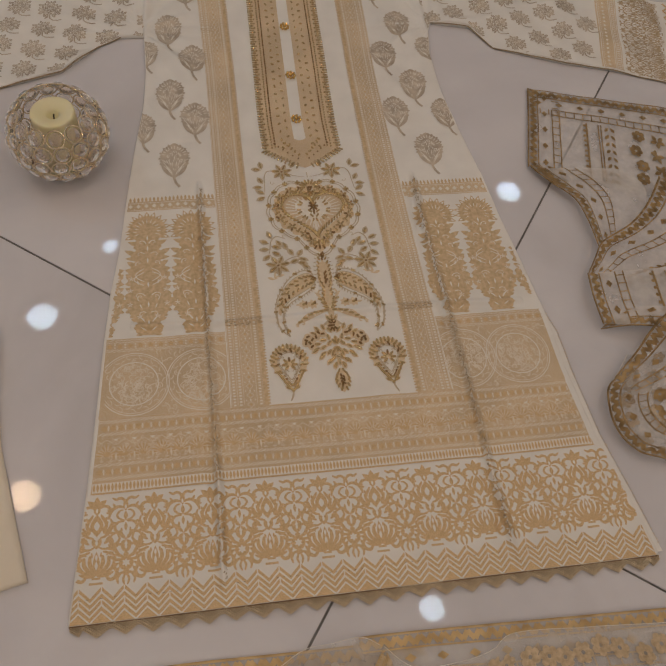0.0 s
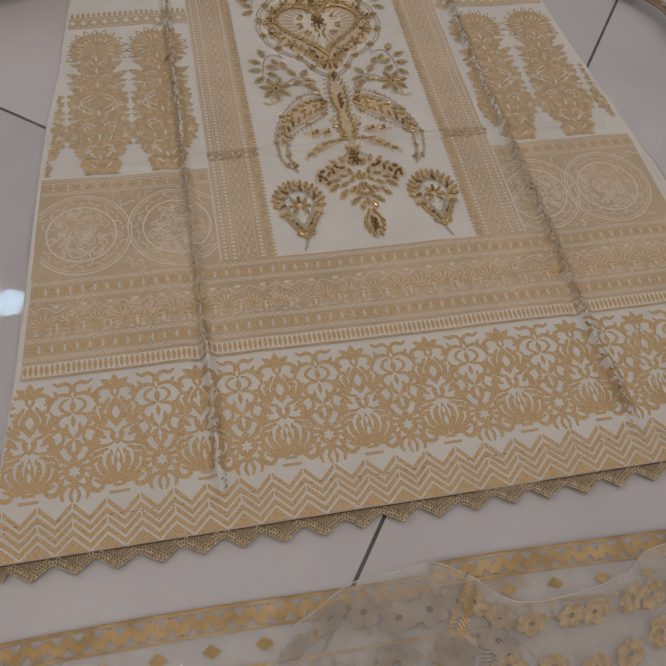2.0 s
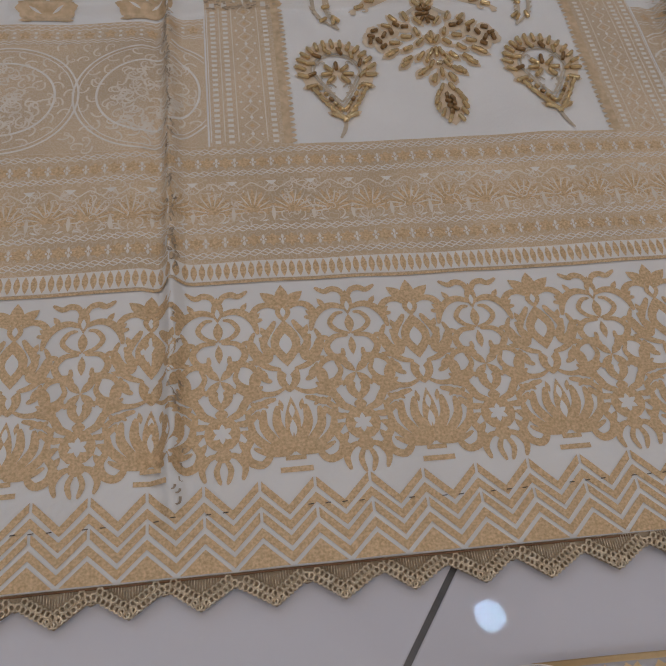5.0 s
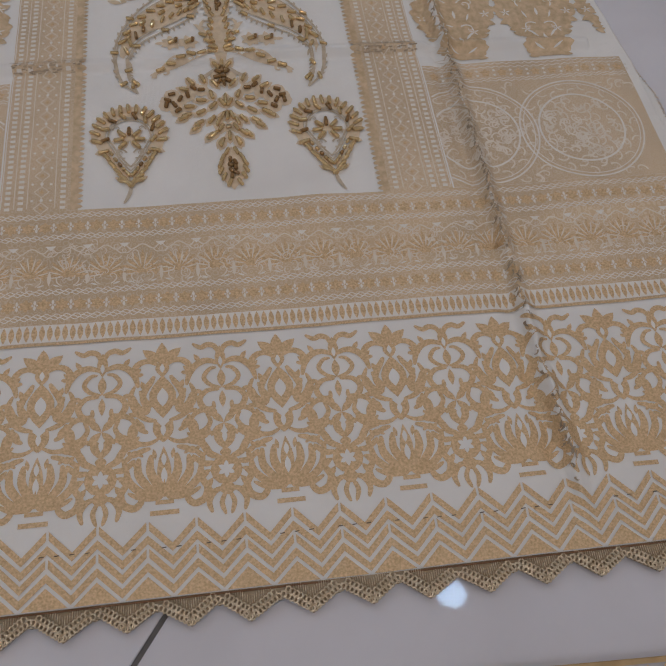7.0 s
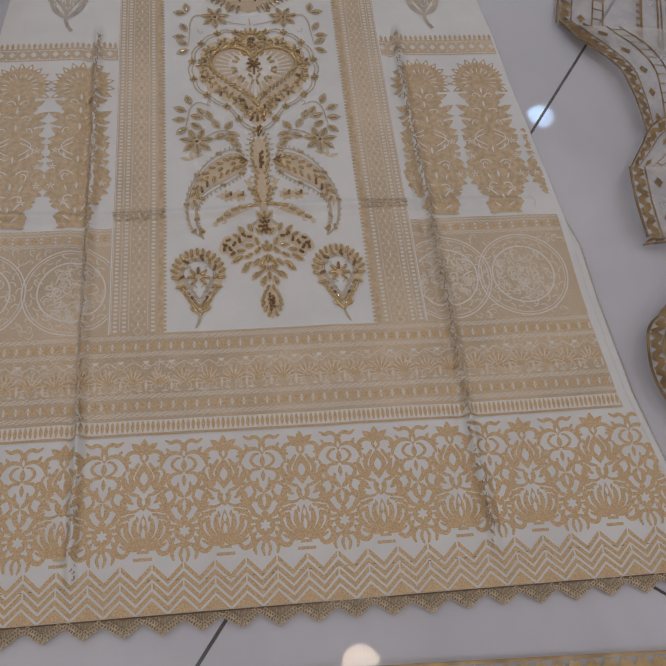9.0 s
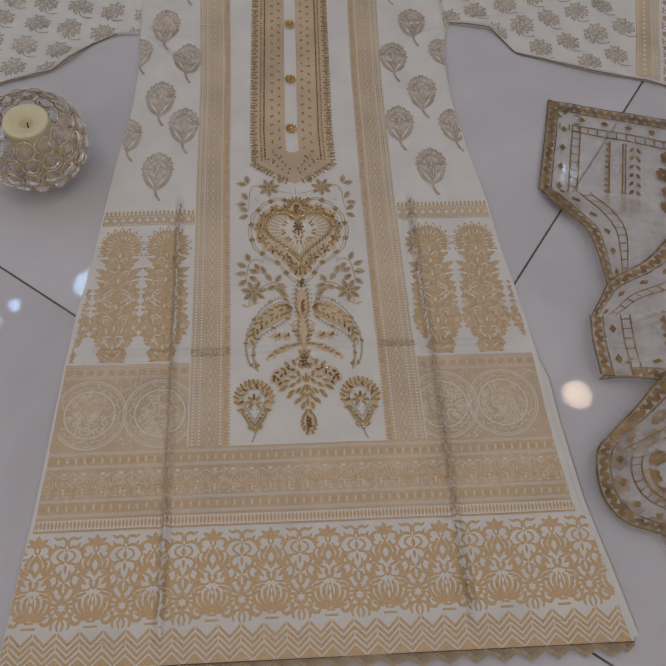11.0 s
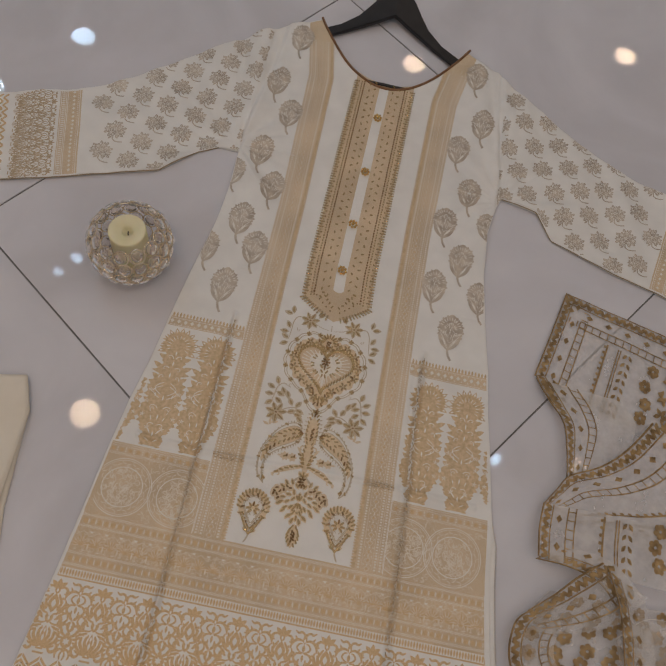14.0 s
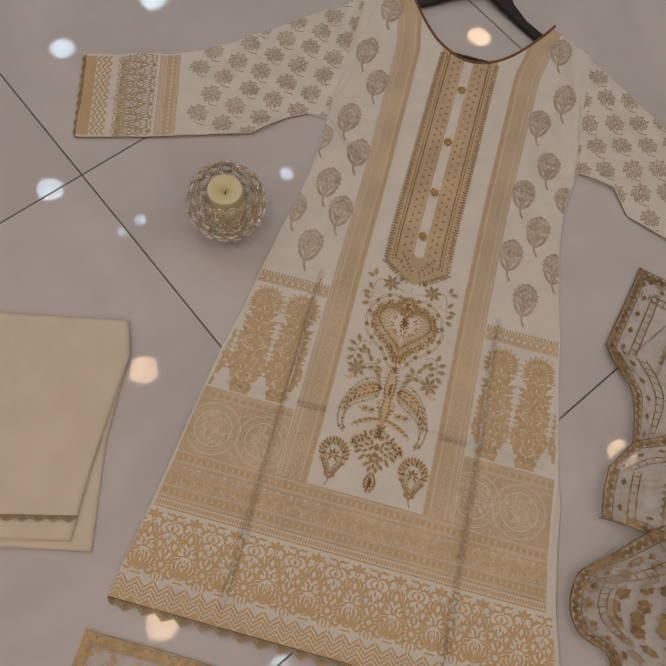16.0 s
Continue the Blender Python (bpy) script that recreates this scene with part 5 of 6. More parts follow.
def bud_side(s):
    for u, v, a in ((0.0058, 0.0940, 55), (0.0129, 0.0980, 70), (0.0209, 0.0960, 50), (0.0257, 0.0900, 25), (0.0085, 0.0840, 75), (0.0154, 0.0800, 0), (0.0232, 0.0750, -8), (0.0250, 0.0680, -25), (0.0161, 0.0700, -35), (0.0083, 0.0750, -50),
                    (0.0178, 0.0610, -38), (0.0099, 0.0630, -50), (0.0030, 0.0660, -68), (0.0047, 0.0560, -62), (0.0095, 0.0510, -45), (0.0053, 0.0450, -60), (0.0023, 0.0770, 62)):
        petal(s * u, v, side_ang(s, a))
    for u, v, a in ((0.0275, 0.0655, -30), (0.0200, 0.0570, -42), (0.0120, 0.0500, -55), (0.0060, 0.0610, -70), (0.0050, 0.0440, -75)):
        petal(s * u, v, side_ang(s, a))
    for q, (u, v) in enumerate(((0.0147, 0.0890), (0.0197, 0.0910), (0.0236, 0.0850), (0.0285, 0.0820), (0.0336, 0.0860), (0.0364, 0.0810), (0.0323, 0.0770), (0.0373, 0.0770), (0.0302, 0.0720))):
        FILL.disc(*P(s * u, v), 0.0052, 8)
        bead(s * u, v, side_ang(s, 40 * q), 0.0044, 1)


both(bud_side)
petal(0, 0.0800, 90, 0.0095), petal(0, 0.0660, 270), petal(0, 0.0490, 270)
FILL.disc(*P(0, 0.0565), 0.0040, 10)
bead(0, 0.0565, 0, 0.0034, 2)
FILL.leaf(*P(0, 0.205), 270, 0.080, 0.010)
# drop below it
FILL.leaf(*P(0, 0.0410), 270, 0.034, 0.0185)
for q in range(6):
    t = 0.12 + 0.15 * q
    for s in (-1, 1):
        bead(s * 0.0078 * math.sin(math.pi * t), 0.0405 - 0.033 * t, 270 + s * 24, 0.0056)
for q in range(7):
    bead(0.0014 * (1 if q % 2 else -1), 0.0300 - 0.0022 * q, 90 + 30 * (q % 3), 0.0036, 1)


def pod(s):
    cu, cv = s * 0.0610, 0.0520

    def rim(a, f=1.0):
        """Round above, drawn to a point below."""
        v = math.cos(a)
        w = math.sin(a) if v > 0 else math.copysign((1 + v) ** 0.75 * (1 - 0.12 * v * v), math.sin(a))
        return cu + 0.0215 * w * f, cv + (0.0240 if v > 0 else 0.0375) * v * f
    # tan arch of the head and two arms that run down to the tip
    FILL.patch(lambda a, b: P(*rim((a - 0.5) * math.pi * 1.24, 0.66 + b * (0.40 + 0.03 * math.sin(a * 60)))), 40, 3)
    for f, w in ((0.60, 0.0012), (0.68, 0.0009)):
        CORD.stroke([P(*rim(i * math.pi / 24, f)) for i in range(48)], w, True)
    n = 17
    for i in range(n):
        a = (i / (n - 1) - 0.5) * math.pi * 1.20
        u, v = rim(a, 0.96)
        out = math.degrees(math.atan2(v - cv + 0.006, u - cu))
        FILL.leaf(*P(*rim(a, 0.80)), out, 0.0085, 0.0052, 4)
        bead(u, v, out + 8 * math.sin(5 * i), 0.0066)
        if i % 2:
            p = rim(a, 0.72)
            bead(p[0], p[1], out + 35, 0.0054, 1 if i % 4 == 1 else 0)
    for q in (-1, 1):
        for i in range(6):
            a = q * (math.pi * (0.64 + 0.058 * i))
            u, v = rim(a, 0.98)
            FILL.leaf(*P(*rim(a, 0.88)), side_ang(q, 45), 0.0072, 0.0044, 4)
            bead(u, v, side_ang(q, 58 - 4 * i), 0.0064)
            p = rim(a, 0.80)
            bead(p[0], p[1], side_ang(q, 58), 0.0028, 1 if i == 2 else 0)
    # a small flower inside, with tendrils below it
    for q in range(7):
        a = 90 + (q - 3) * 46
        FILL.leaf(*P(cu, cv - 0.002), a, 0.0110, 0.0046, 4)
        bead(cu + 0.0062 * math.cos(radians(a)), cv - 0.002 + 0.0062 * math.sin(radians(a)), a, 0.0062, 1 if q == 3 else 0)
    for q in (-1, 1):
        for u, v, a, r, t in ((0.002, 0.040, 60, 0.010, -1), (0.003, 0.036, 0, 0.010, 1), (0.002, 0.030, 50, 0.008, -1), (0.009, 0.047, 80, 0.008, 1), (0.010, 0.058, 100, 0.007, 1)):
            CORD.curl(*P(cu + q * u, v), side_ang(q, a), r, 0.0011, q * t, 1.5)
        FILL.leaf(*P(cu + q * 0.002, 0.0175), side_ang(q, 30), 0.009, 0.0042)
        bead(cu + q * 0.005, 0.0185, side_ang(q, 28), 0.0054)
    CORD.brush([P(cu + 0.0010 * s * i * i * 0.3, 0.0165 - 0.0036 * i) for i in range(5)], 0.0024)


both(pod)

# ---- placket: tan ground, open slot, edges of short beads ----
PL = 0.0535


GROUND_P = Ink(0.0004)
top_v = 0.846
for s in (-1, 1):
    GROUND_P.patch(lambda a, b, s=s: (lambda v: P(s * (0.0085 + (PL - 0.0085) * a), min(v, neck_y(mid(v) + s * (0.0085 + (PL - 0.0085) * a)) - 0.001)))(0.392 + (top_v + 0.02 - 0.392) * b), 8, 90)
GROUND_P.patch(lambda a, b: P(-0.0085 + 0.017 * a, 0.392 + (0.0235 - 0.004 * math.sin(math.pi * a)) * b), 4, 4)
GROUND_P.patch(lambda a, b: (lambda v: P(PL * (2 * a - 1) * ((v - 0.360) / 0.032) ** 0.8, v))(0.3602 + 0.0318 * b), 18, 8)
GROUND_P.out("placket", M_PLACKET, kurta, "tan embroidered placket with an open slot")
for s in (-1, 1):
    for off in (0.0460, 0.0440):
        FILL.stroke([P(s * off, 0.395 + (0.850 - 0.395) * i / 60) for i in range(61)], 0.0008)


def placket_rows(s):
    n = 88
    for i in range(n):
        v = 0.398 + (0.852 - 0.398) * i / n
        if v > neck_y(mid(v) + s * PL) - 0.003:
            continue
        bead(s * (PL - 0.0004), v, side_ang(s, random.uniform(-5, 5)), 0.0070, 2)
        bead(s * 0.0375, v + 0.002, 90, 0.0030, 1 if i % 4 else 0)
        bead(s * 0.0425, v, random.uniform(60, 120), 0.0024, 2 if i % 2 else 0)
        if i % 2:
            bead(s * 0.0480, v, random.uniform(0, 180), 0.0022, 0)
        if i % 3 == 0:
            bead(s * 0.0265, v, random.uniform(0, 180), 0.0046, 0)
            bead(s * 0.0165, v + 0.006, random.uniform(0, 180), 0.0040, 0)
    for i in range(11):
        t = (i + 0.5) / 11
        v = 0.394 - 0.031 * t
        u = PL * max(0.02, (v - 0.360) / 0.032) ** 0.8
        bead(s * u, v - 0.001, side_ang(s, -25 - 50 * t), 0.0090, 2)
        if i % 2 == 0:
            bead(s * u * 0.71, v + 0.0125, 0, 0.0020, 1)
            bead(s * u * 0.50, v + 0.0200, random.uniform(0, 180), 0.0044)


both(placket_rows)

FILL.out("embroidery_filling", M_FILL, kurta, kind="stuff")
TANFILL.out("heart_ground", M_PLACKET, kurta)
RAY.out("ray_filling", M_LINE, kurta, kind="stuff")
CORD.out("embroidery_thread", M_CORD, kurta, kind="stuff")

# beads: the nearest ones singly, the others as one mesh a tone
unit_v, unit_f = lathe([(0.0004, -0.5), (0.0008, -0.47), (0.00105, -0.36), (0.00105, 0.36), (0.0008, 0.47), (0.0004, 0.5)], 7)
unit_f.append(tuple(range(6, -1, -1)))
unit_f.append(tuple(range(5 * 7, 6 * 7)))
TONES = (M_BEAD, M_DARK, M_SILVER)
ME_BEAD = [mesh_of("bead", [(z, x, y) for x, y, z in unit_v], unit_f, m) for m in TONES]
single, rest = 0, ([], [], [])
for x, y, ang, length, tone in sorted(BEADS, key=lambda b: b[1]):
    fat = random.uniform(1.05, 1.3) if length > 0.003 else 1.05
    m = pose(x, y, cloth(x, y) + 0.0016, 0, random.uniform(-9, 9), ang) @ Matrix.Diagonal((length * 1.08, fat, fat, 1))
    if single < 296:
        put("bead", ME_BEAD[tone], kurta, m)
        single += 1
    else:
        rest[tone].append(([m @ Vector((z, a, b)) for a, b, z in unit_v], unit_f))
for tone, pieces in enumerate(rest):
    if pieces:
        put("bead_work", mesh_of("bead_work", *join(*pieces), TONES[tone]), kurta, kind="stuff")

# buttons: small gold flowers
bm = bmesh.new()
for q in range(9):
    a = 2 * math.pi * q / 8
    at = (0, 0, 0.0018) if q == 8 else (0.0058 * math.cos(a), 0.0066 * math.sin(a), 0.0008)
    bmesh.ops.create_icosphere(bm, subdivisions=1, radius=0.0031 if q == 8 else 0.0024, matrix=Matrix.Translation(at))
ME_BUTTON = bm_mesh("button", bm, M_BUTTON, True)
for y in (0.774, 0.653, 0.544, 0.453):
    put("button", ME_BUTTON, kurta, pose(mid(y), y, cloth(mid(y), y) + 0.0015, 0, 0, random.uniform(0, 40)), "gold beaded flower button")

# ---- neck piping, hem seam, lace, side facings ----
pts = [(-0.146 + 0.286 * i / 48, 0) for i in range(49)]
put("neck_piping", mesh_of("neck_piping", *tube([(x, neck_y(x), cloth(x, neck_y(x)) + 0.0008) for x, _ in pts], 0.0024, 8), M_PIPING), kurta, label="brown piping round the neck")
back = Ink(0.0, over=lambda x, y: 0.0030)
back.patch(lambda a, b: (lambda x: (x, neck_y(x) - 0.006 + b * max(0.0, 0.859 + 4.7 * x * x - neck_y(x) + 0.006)))(-0.098 + 0.19 * a), 40, 3)
back.out("back_neck", M_FINE, kurta, "inside of the back neckline")
put("hem_seam", mesh_of("hem_seam", *tube([(lerp_table(LEFT, HEM) + 0.001 + 0.632 * i / 120, HEM - 0.0006, cloth(lerp_table(LEFT, HEM) + 0.001 + 0.632 * i / 120, HEM) - 0.0012) for i in range(121)], 0.0004, 6), M_PIPING), kurta)
stitch = []
for i in range(88):
    x = -0.303 + 0.0069 * i
    y = -0.1990 + 0.0008 * math.sin(x * 40)
    if x < 0.306 and noise.noise((i * 0.7, 0, 0)) > -0.05:
        stitch.append(tube([(x, y, cloth(x, y) + 0.0009), (x + 0.0022, y + 0.0002, cloth(x + 0.0022, y) + 0.0008)], 0.00022, 4))
put("hem_stitching", mesh_of("hem_stitching", *join(*stitch), M_STITCH), kurta, kind="stuff")


def lace_point(w, h, dip):
    """A pointed tab of ribbed lace edged with two chains of little rings."""
    run, drop = w / 2, h - dip
    slope = math.hypot(run, drop)
    pieces, num = [], 8
    for side in (-1, 1):
        nx, ny = side * drop / slope, -run / slope
        for r in range(2):
            for i in range(num):
                t = (i + 0.5 * r + 0.25) / num
                off = -0.0012 - 0.0027 * r
                x, y = side * run * (1 - t) + nx * off, -dip - drop * t + ny * off
                pts = [(x + 0.00135 * math.cos(q * 1.0472), y + 0.00135 * math.sin(q * 1.0472), 0.0023 + 0.0004 * math.sin(q * 1.0472 + i)) for q in range(6)]
                pieces.append(tube(pts, 0.00048, 4, True))
        for i in range(13):
            t = (i + 0.5) / 13
            x, y = side * run * (1 - t), -dip - drop * t + 0.0072
            top_ = min(0.0, y + 0.0036)
            if top_ > y:
                pieces.append(tube([(x, y, 0.0019), (x, top_, 0.0019)], 0.00024, 3))
    edge = bmesh.new()
    vs = [edge.verts.new(p) for p in ((-w / 2, 0.001, 0.0016), (w / 2, 0.001, 0.0016), (w / 2, -dip, 0.0014), (0, -h, 0.0012), (-w / 2, -dip, 0.0014))]
    face = edge.faces.new(vs)
    ext = bmesh.ops.extrude_face_region(edge, geom=[face])
    for v in ext["geom"]:
        if isinstance(v, bmesh.types.BMVert):
            v.co.z -= 0.0010
    bmesh.ops.recalc_face_normals(edge, faces=edge.faces)
    return mesh_of("sequin_edge", *join(*pieces), M_SEQUIN), edge


LACE_W = 0.0277
ME_SEQ, edge = lace_point(LACE_W, 0.0140, 0.0050)
ME_TAB = bm_mesh("lace_point", edge, M_LACE)
for layer, (dx, dy, dz) in enumerate(((0.0, 0.0, 0.0022), (0.013, 0.0015, 0.0004))):
    for i in range(22 - layer):
        x = -0.2853 + dx + i * LACE_W
        wob = 0.0012 * math.sin(i * 1.7)
        ob = put("lace_point", ME_TAB, kurta, pose(x, HEM + 0.0005 + dy + wob * 0.5, dz, 0, 0, 2.5 * math.sin(i * 2.3)) @ Matrix.Diagonal((1, 0.55 if layer else 1, 1, 1)), "taupe lace point with sequin edge")
        put("sequin_edge", ME_SEQ, ob)
for x, turn in ((-0.3055, 14), (0.3140, -12)):
    ob = put("lace_point", ME_TAB, kurta, pose(x, HEM + 0.0010, 0.0020, 0, 0, turn) @ Matrix.Diagonal((0.52, 0.85, 1, 1)), "crumpled end of the taupe lace")
    put("sequin_edge", ME_SEQ, ob)
for low in (SLEEVE_L[0], SLEEVE_R[0]):
    seam = [along(low[1:], i / 60) for i in range(61)]
    put("sleeve_seam", mesh_of("sleeve_seam", *tube([(x, y, max(0.0016, cloth(x, y) * 0.6)) for x, y in seam], 0.0011, 5), M_LACE), kurta)
# sleeve lace
for side in (-1, 1):
    low, high = SLEEVE_L if side < 0 else SLEEVE_R
    a, b = Vector(low[-1]), Vector(high[-1])
    d = b - a
    n = 9
    for i in range(n):
        p = a + d * (i + 0.5) / n
        ang = math.degrees(math.atan2(d.y, d.x))
        m = pose(p.x, p.y, 0.0026, 0, 0, ang + (180 if side < 0 else 0)) @ Matrix.Diagonal((d.length / n / LACE_W, 0.55, 1, 1))
        ob = put("lace_point", ME_TAB, kurta, m, "taupe lace point with sequin edge")
        put("sequin_edge", ME_SEQ, ob)

facing = Ink(0.0, over=lambda x, y: 0.0030)
facing.patch(lambda a, b: (lambda y: (lerp_table(RIGHT, y) - 0.006 + 0.0135 * a * min(1, (0.13 - y) / 0.06), y))(-0.218 + 0.345 * b), 4, 60)
facing.out("side_facing", M_WHITE, kurta, "frayed white edge of the side slit")
facing = Ink(0.0, over=lambda x, y: 0.0030)
facing.patch(lambda a, b: (lambda y: (lerp_table(LEFT, y) + 0.004 - 0.0050 * a, y))(-0.218 + 0.32 * b), 3, 60)
facing.out("side_facing", M_WHITE, kurta)
frays = []
for i in range(150):
    y = -0.21 + 0.32 * i / 150 + 0.002 * random.random()
    x = lerp_table(RIGHT, y) - 0.006 + 0.0135 * min(1, (0.13 - y) / 0.06)
    frays.append(tube([(x - 0.001, y, 0.0032), (x + 0.0012, y - 0.0006, 0.0026), (x + 0.0015 + 0.0018 * random.random(), y + random.uniform(-0.002, 0.002), 0.0012)], 0.00028, 3))
put("frayed_threads", mesh_of("frayed_threads", *join(*frays), M_SEQUIN), kurta, kind="stuff")
tuft = []
for i in range(26):
    x, y = 0.148 + 0.006 * random.random(), 0.03 + 0.085 * random.random()
    a = random.uniform(-0.6, 0.9)
    z = cloth(x, y)
    tuft.append(tube([(x, y, z + 0.0005), (x - 0.006 * math.cos(a), y + 0.006 * math.sin(a), z + 0.0022), (x - 0.014 * math.cos(a), y + 0.010 * math.sin(a), z + 0.0008)], 0.00018, 3))
put("loose_threads", mesh_of("loose_threads", *join(*tuft), M_LINE), kurta, kind="stuff")

# ---- black hanger in the neck ----
hanger = root("clothes_hanger", -0.012, 0.95, 0.0, "black plastic clothes hanger inside the tunic's neck", "clothes hanger")
outer = [(0.172, -0.017), (0.140, 0.003), (0.098, 0.026), (0.068, 0.055), (0.050, 0.085), (0.034, 0.116), (0.016, 0.138), (0.0, 0.143)]
inner = [(0.172, -0.040), (0.125, -0.017), (0.085, 0.010), (0.062, 0.025), (0.042, 0.038), (0.024, 0.050), (0.010, 0.060), (0.0, 0.066)]
bm = bmesh.new()
rows = [[bm.verts.new((s * x, y, 0.0205 - 0.0170 * min(1, abs(x) / 0.17))) for x, y in pts] for s in (-1, 1) for pts in (outer, inner)]
for k in (0, 2):
    for i in range(len(outer) - 1):
        bm.faces.new((rows[k][i], rows[k][i + 1], rows[k + 1][i + 1], rows[k + 1][i]))
bmesh.ops.remove_doubles(bm, verts=bm.verts[:], dist=0.0001)
bmesh.ops.recalc_face_normals(bm, faces=bm.faces)
for f in bm.faces:
    if f.normal.z < 0:
        f.normal_flip()
ext = bmesh.ops.extrude_face_region(bm, geom=bm.faces[:])
for v in ext["geom"]:
    if isinstance(v, bmesh.types.BMVert):
        v.co.z -= 0.0085 if abs(v.co.x) < 0.12 else 0.0024
bmesh.ops.recalc_face_normals(bm, faces=bm.faces)
sharp = [e for e in bm.edges if len(e.link_faces) == 2 and e.calc_face_angle() > 0.8]
bmesh.ops.bevel(bm, geom=sharp, offset=0.0016, segments=2, affect="EDGES")
put("shoulder_bar", bm_mesh("shoulder_bar", bm, M_BLACK), hanger)
put("trouser_bar", mesh_of("trouser_bar", *tube([(-0.135, -0.095, 0.0030), (-0.08, -0.0945, 0.0035), (0.0, -0.0950, 0.0060), (0.09, -0.0935, 0.0035), (0.135, -0.095, 0.0030)], 0.0028, 8), M_BLACK), hanger)
hook = [(0, 0.138, 0.012), (0, 0.165, 0.010)] + [(0.022 - 0.022 * math.cos(a), 0.185 + 0.024 * math.sin(a), 0.006) for a in [i * 0.35 - 0.5 for i in range(12)]]
put("hook", mesh_of("hook", *tube(hook, 0.0017, 8), M_TRIMRING), hanger)

# ---- folded trousers ----
trousers = root("folded_trousers", -0.56, -0.03, 0.0, "plain cream cotton trousers folded flat with lace-trimmed hem", "trousers")


def slab(side, base, thick, seed):
    """A folded layer of cloth: `side` is its free edge, from the top to the bottom."""
    nu, nv = 44, 70

    def sheet(z_of):
        vs = []
        for j in range(nv + 1):
            x1, y1 = along(side, j / nv)
            x0, y0 = -0.72, 0.104 + (-0.250 - 0.104) * j / nv
            for i in range(nu + 1):
                t = i / nu
                x, y = x0 + (x1 - x0) * t, y0 + (y1 - y0) * t
                vs.append((x + 0.56, y + 0.03, z_of(x, y)))
        return vs
    up = sheet(lambda x, y: base + thick + 0.0014 * noise.noise((x * 14, y * 14, seed)) + 0.0020 * noise.noise((x * 5, y * 19, seed + 3)) ** 2)
    down = sheet(lambda x, y: base)
    row, n = nu + 1, len(up)
    faces = [(j * row + i, j * row + i + 1, (j + 1) * row + i + 1, (j + 1) * row + i) for j in range(nv) for i in range(nu)]
    ring = [i for i in range(nu)] + [j * row + nu for j in range(nv)] + [nv * row + i for i in range(nu, 0, -1)] + [j * row for j in range(nv, 0, -1)]
    faces += [(ring[q], n + ring[q], n + ring[(q + 1) % len(ring)], ring[(q + 1) % len(ring)]) for q in range(len(ring))]
    return up + down, faces


put("lower_layer", mesh_of("lower_layer", *slab([(-0.430, 0.160), (-0.406, 0.112), (-0.392, -0.020), (-0.355, -0.173)], 0.0006, 0.0052, 1), M_CREAM), trousers)
put("upper_layer", mesh_of("upper_layer", *slab([(-0.425, 0.168), (-0.404, 0.118), (-0.397, -0.069), (-0.387, -0.166)], 0.0070, 0.0062, 5), M_CREAM), trousers)
p0, p1 = Vector((-0.389, -0.134)), Vector((-0.70, -0.2115))
d = p1 - p0
n = 15
for i in range(n):
    p = p0 + d * (i + 0.5) / n
    m = pose(p.x + 0.56, p.y + 0.03, 0.0138, 0, 0, math.degrees(math.atan2(-d.y, -d.x))) @ Matrix.Diagonal((d.length / n / LACE_W, 0.62, 0.8, 1))
    ob = put("lace_point", ME_TAB, trousers, m, "taupe lace point with sequin edge")
    put("sequin_edge", ME_SEQ, ob)
put("hem_fold", mesh_of("hem_fold", *tube([(p0.x + 0.56 + d.x * i / 20, p0.y + 0.031 + d.y * i / 20, 0.0140) for i in range(21)], 0.0009, 6), M_LACE), trousers)

# ---- crystal ball holder with a pillar candle ----
CX, CY = -0.334, 0.3910
holder = root("candle_holder", CX, CY, 0.0, "gold wire ball candle holder set with round crystals", "candle holder")
RH, RV, CZ = 0.0625, 0.0575, 0.0590
ring_v, ring_f = tube([(0.0112 * math.cos(i * math.pi / 10), 0.0112 * math.sin(i * math.pi / 10), 0) for i in range(20)], 0.0010, 5, True)
ME_RING = mesh_of("ring", ring_v, ring_f, M_WIRE)
cv, cf = lathe([(0.0002, 0.0036), (0.0045, 0.0034), (0.0085, 0.0012), (0.0088, -0.0006), (0.0050, -0.0034), (0.0002, -0.0046)], 10)
ME_CRYSTAL = mesh_of("crystal", cv, cf, M_CRYSTAL, False)
for row, phi in enumerate((51, 71, 91, 111, 131, 150)):
    f = radians(phi)
    r, z = RH * math.sin(f), CZ + RV * math.cos(f)
    n = max(5, round(2 * math.pi * r / 0.0232))
    nrm = Vector((math.sin(f) / RH, 0, math.cos(f) / RV)).normalized()
    tilt = math.degrees(math.atan2(nrm.x, nrm.z))
    for i in range(n):
        a = 360 * (i + 0.5 * (row % 2)) / n
        fit_ = 2 * math.pi * r / n / 0.0232
        m = Matrix.Rotation(radians(a), 4, "Z") @ pose(r, 0, z, 0, tilt, 0) @ Matrix.Diagonal((0.98, fit_, 1, 1))
        ob = put("ring", ME_RING, holder, m)
        put("crystal", ME_CRYSTAL, ob)
for phi, w in ((161, 0.0018),):
    f = radians(phi)
    r, z = RH * math.sin(f), CZ + RV * math.cos(f)
    put("rim_wire", mesh_of("rim_wire", *tube([(r * math.cos(i * math.pi / 24), r * math.sin(i * math.pi / 24), z) for i in range(48)], w, 6, True), M_WIRE), holder)
put("base_plate", mesh_of("base_plate", *lathe([(0.0002, 0.0016), (0.030, 0.0016), (0.031, 0.0008), (0.030, 0.0002)], 32), M_WIRE), holder)
candle = root("pillar_candle", CX, CY, 0.0018, "pale yellow pillar candle with a burnt hollow, inside the crystal holder", "candle")
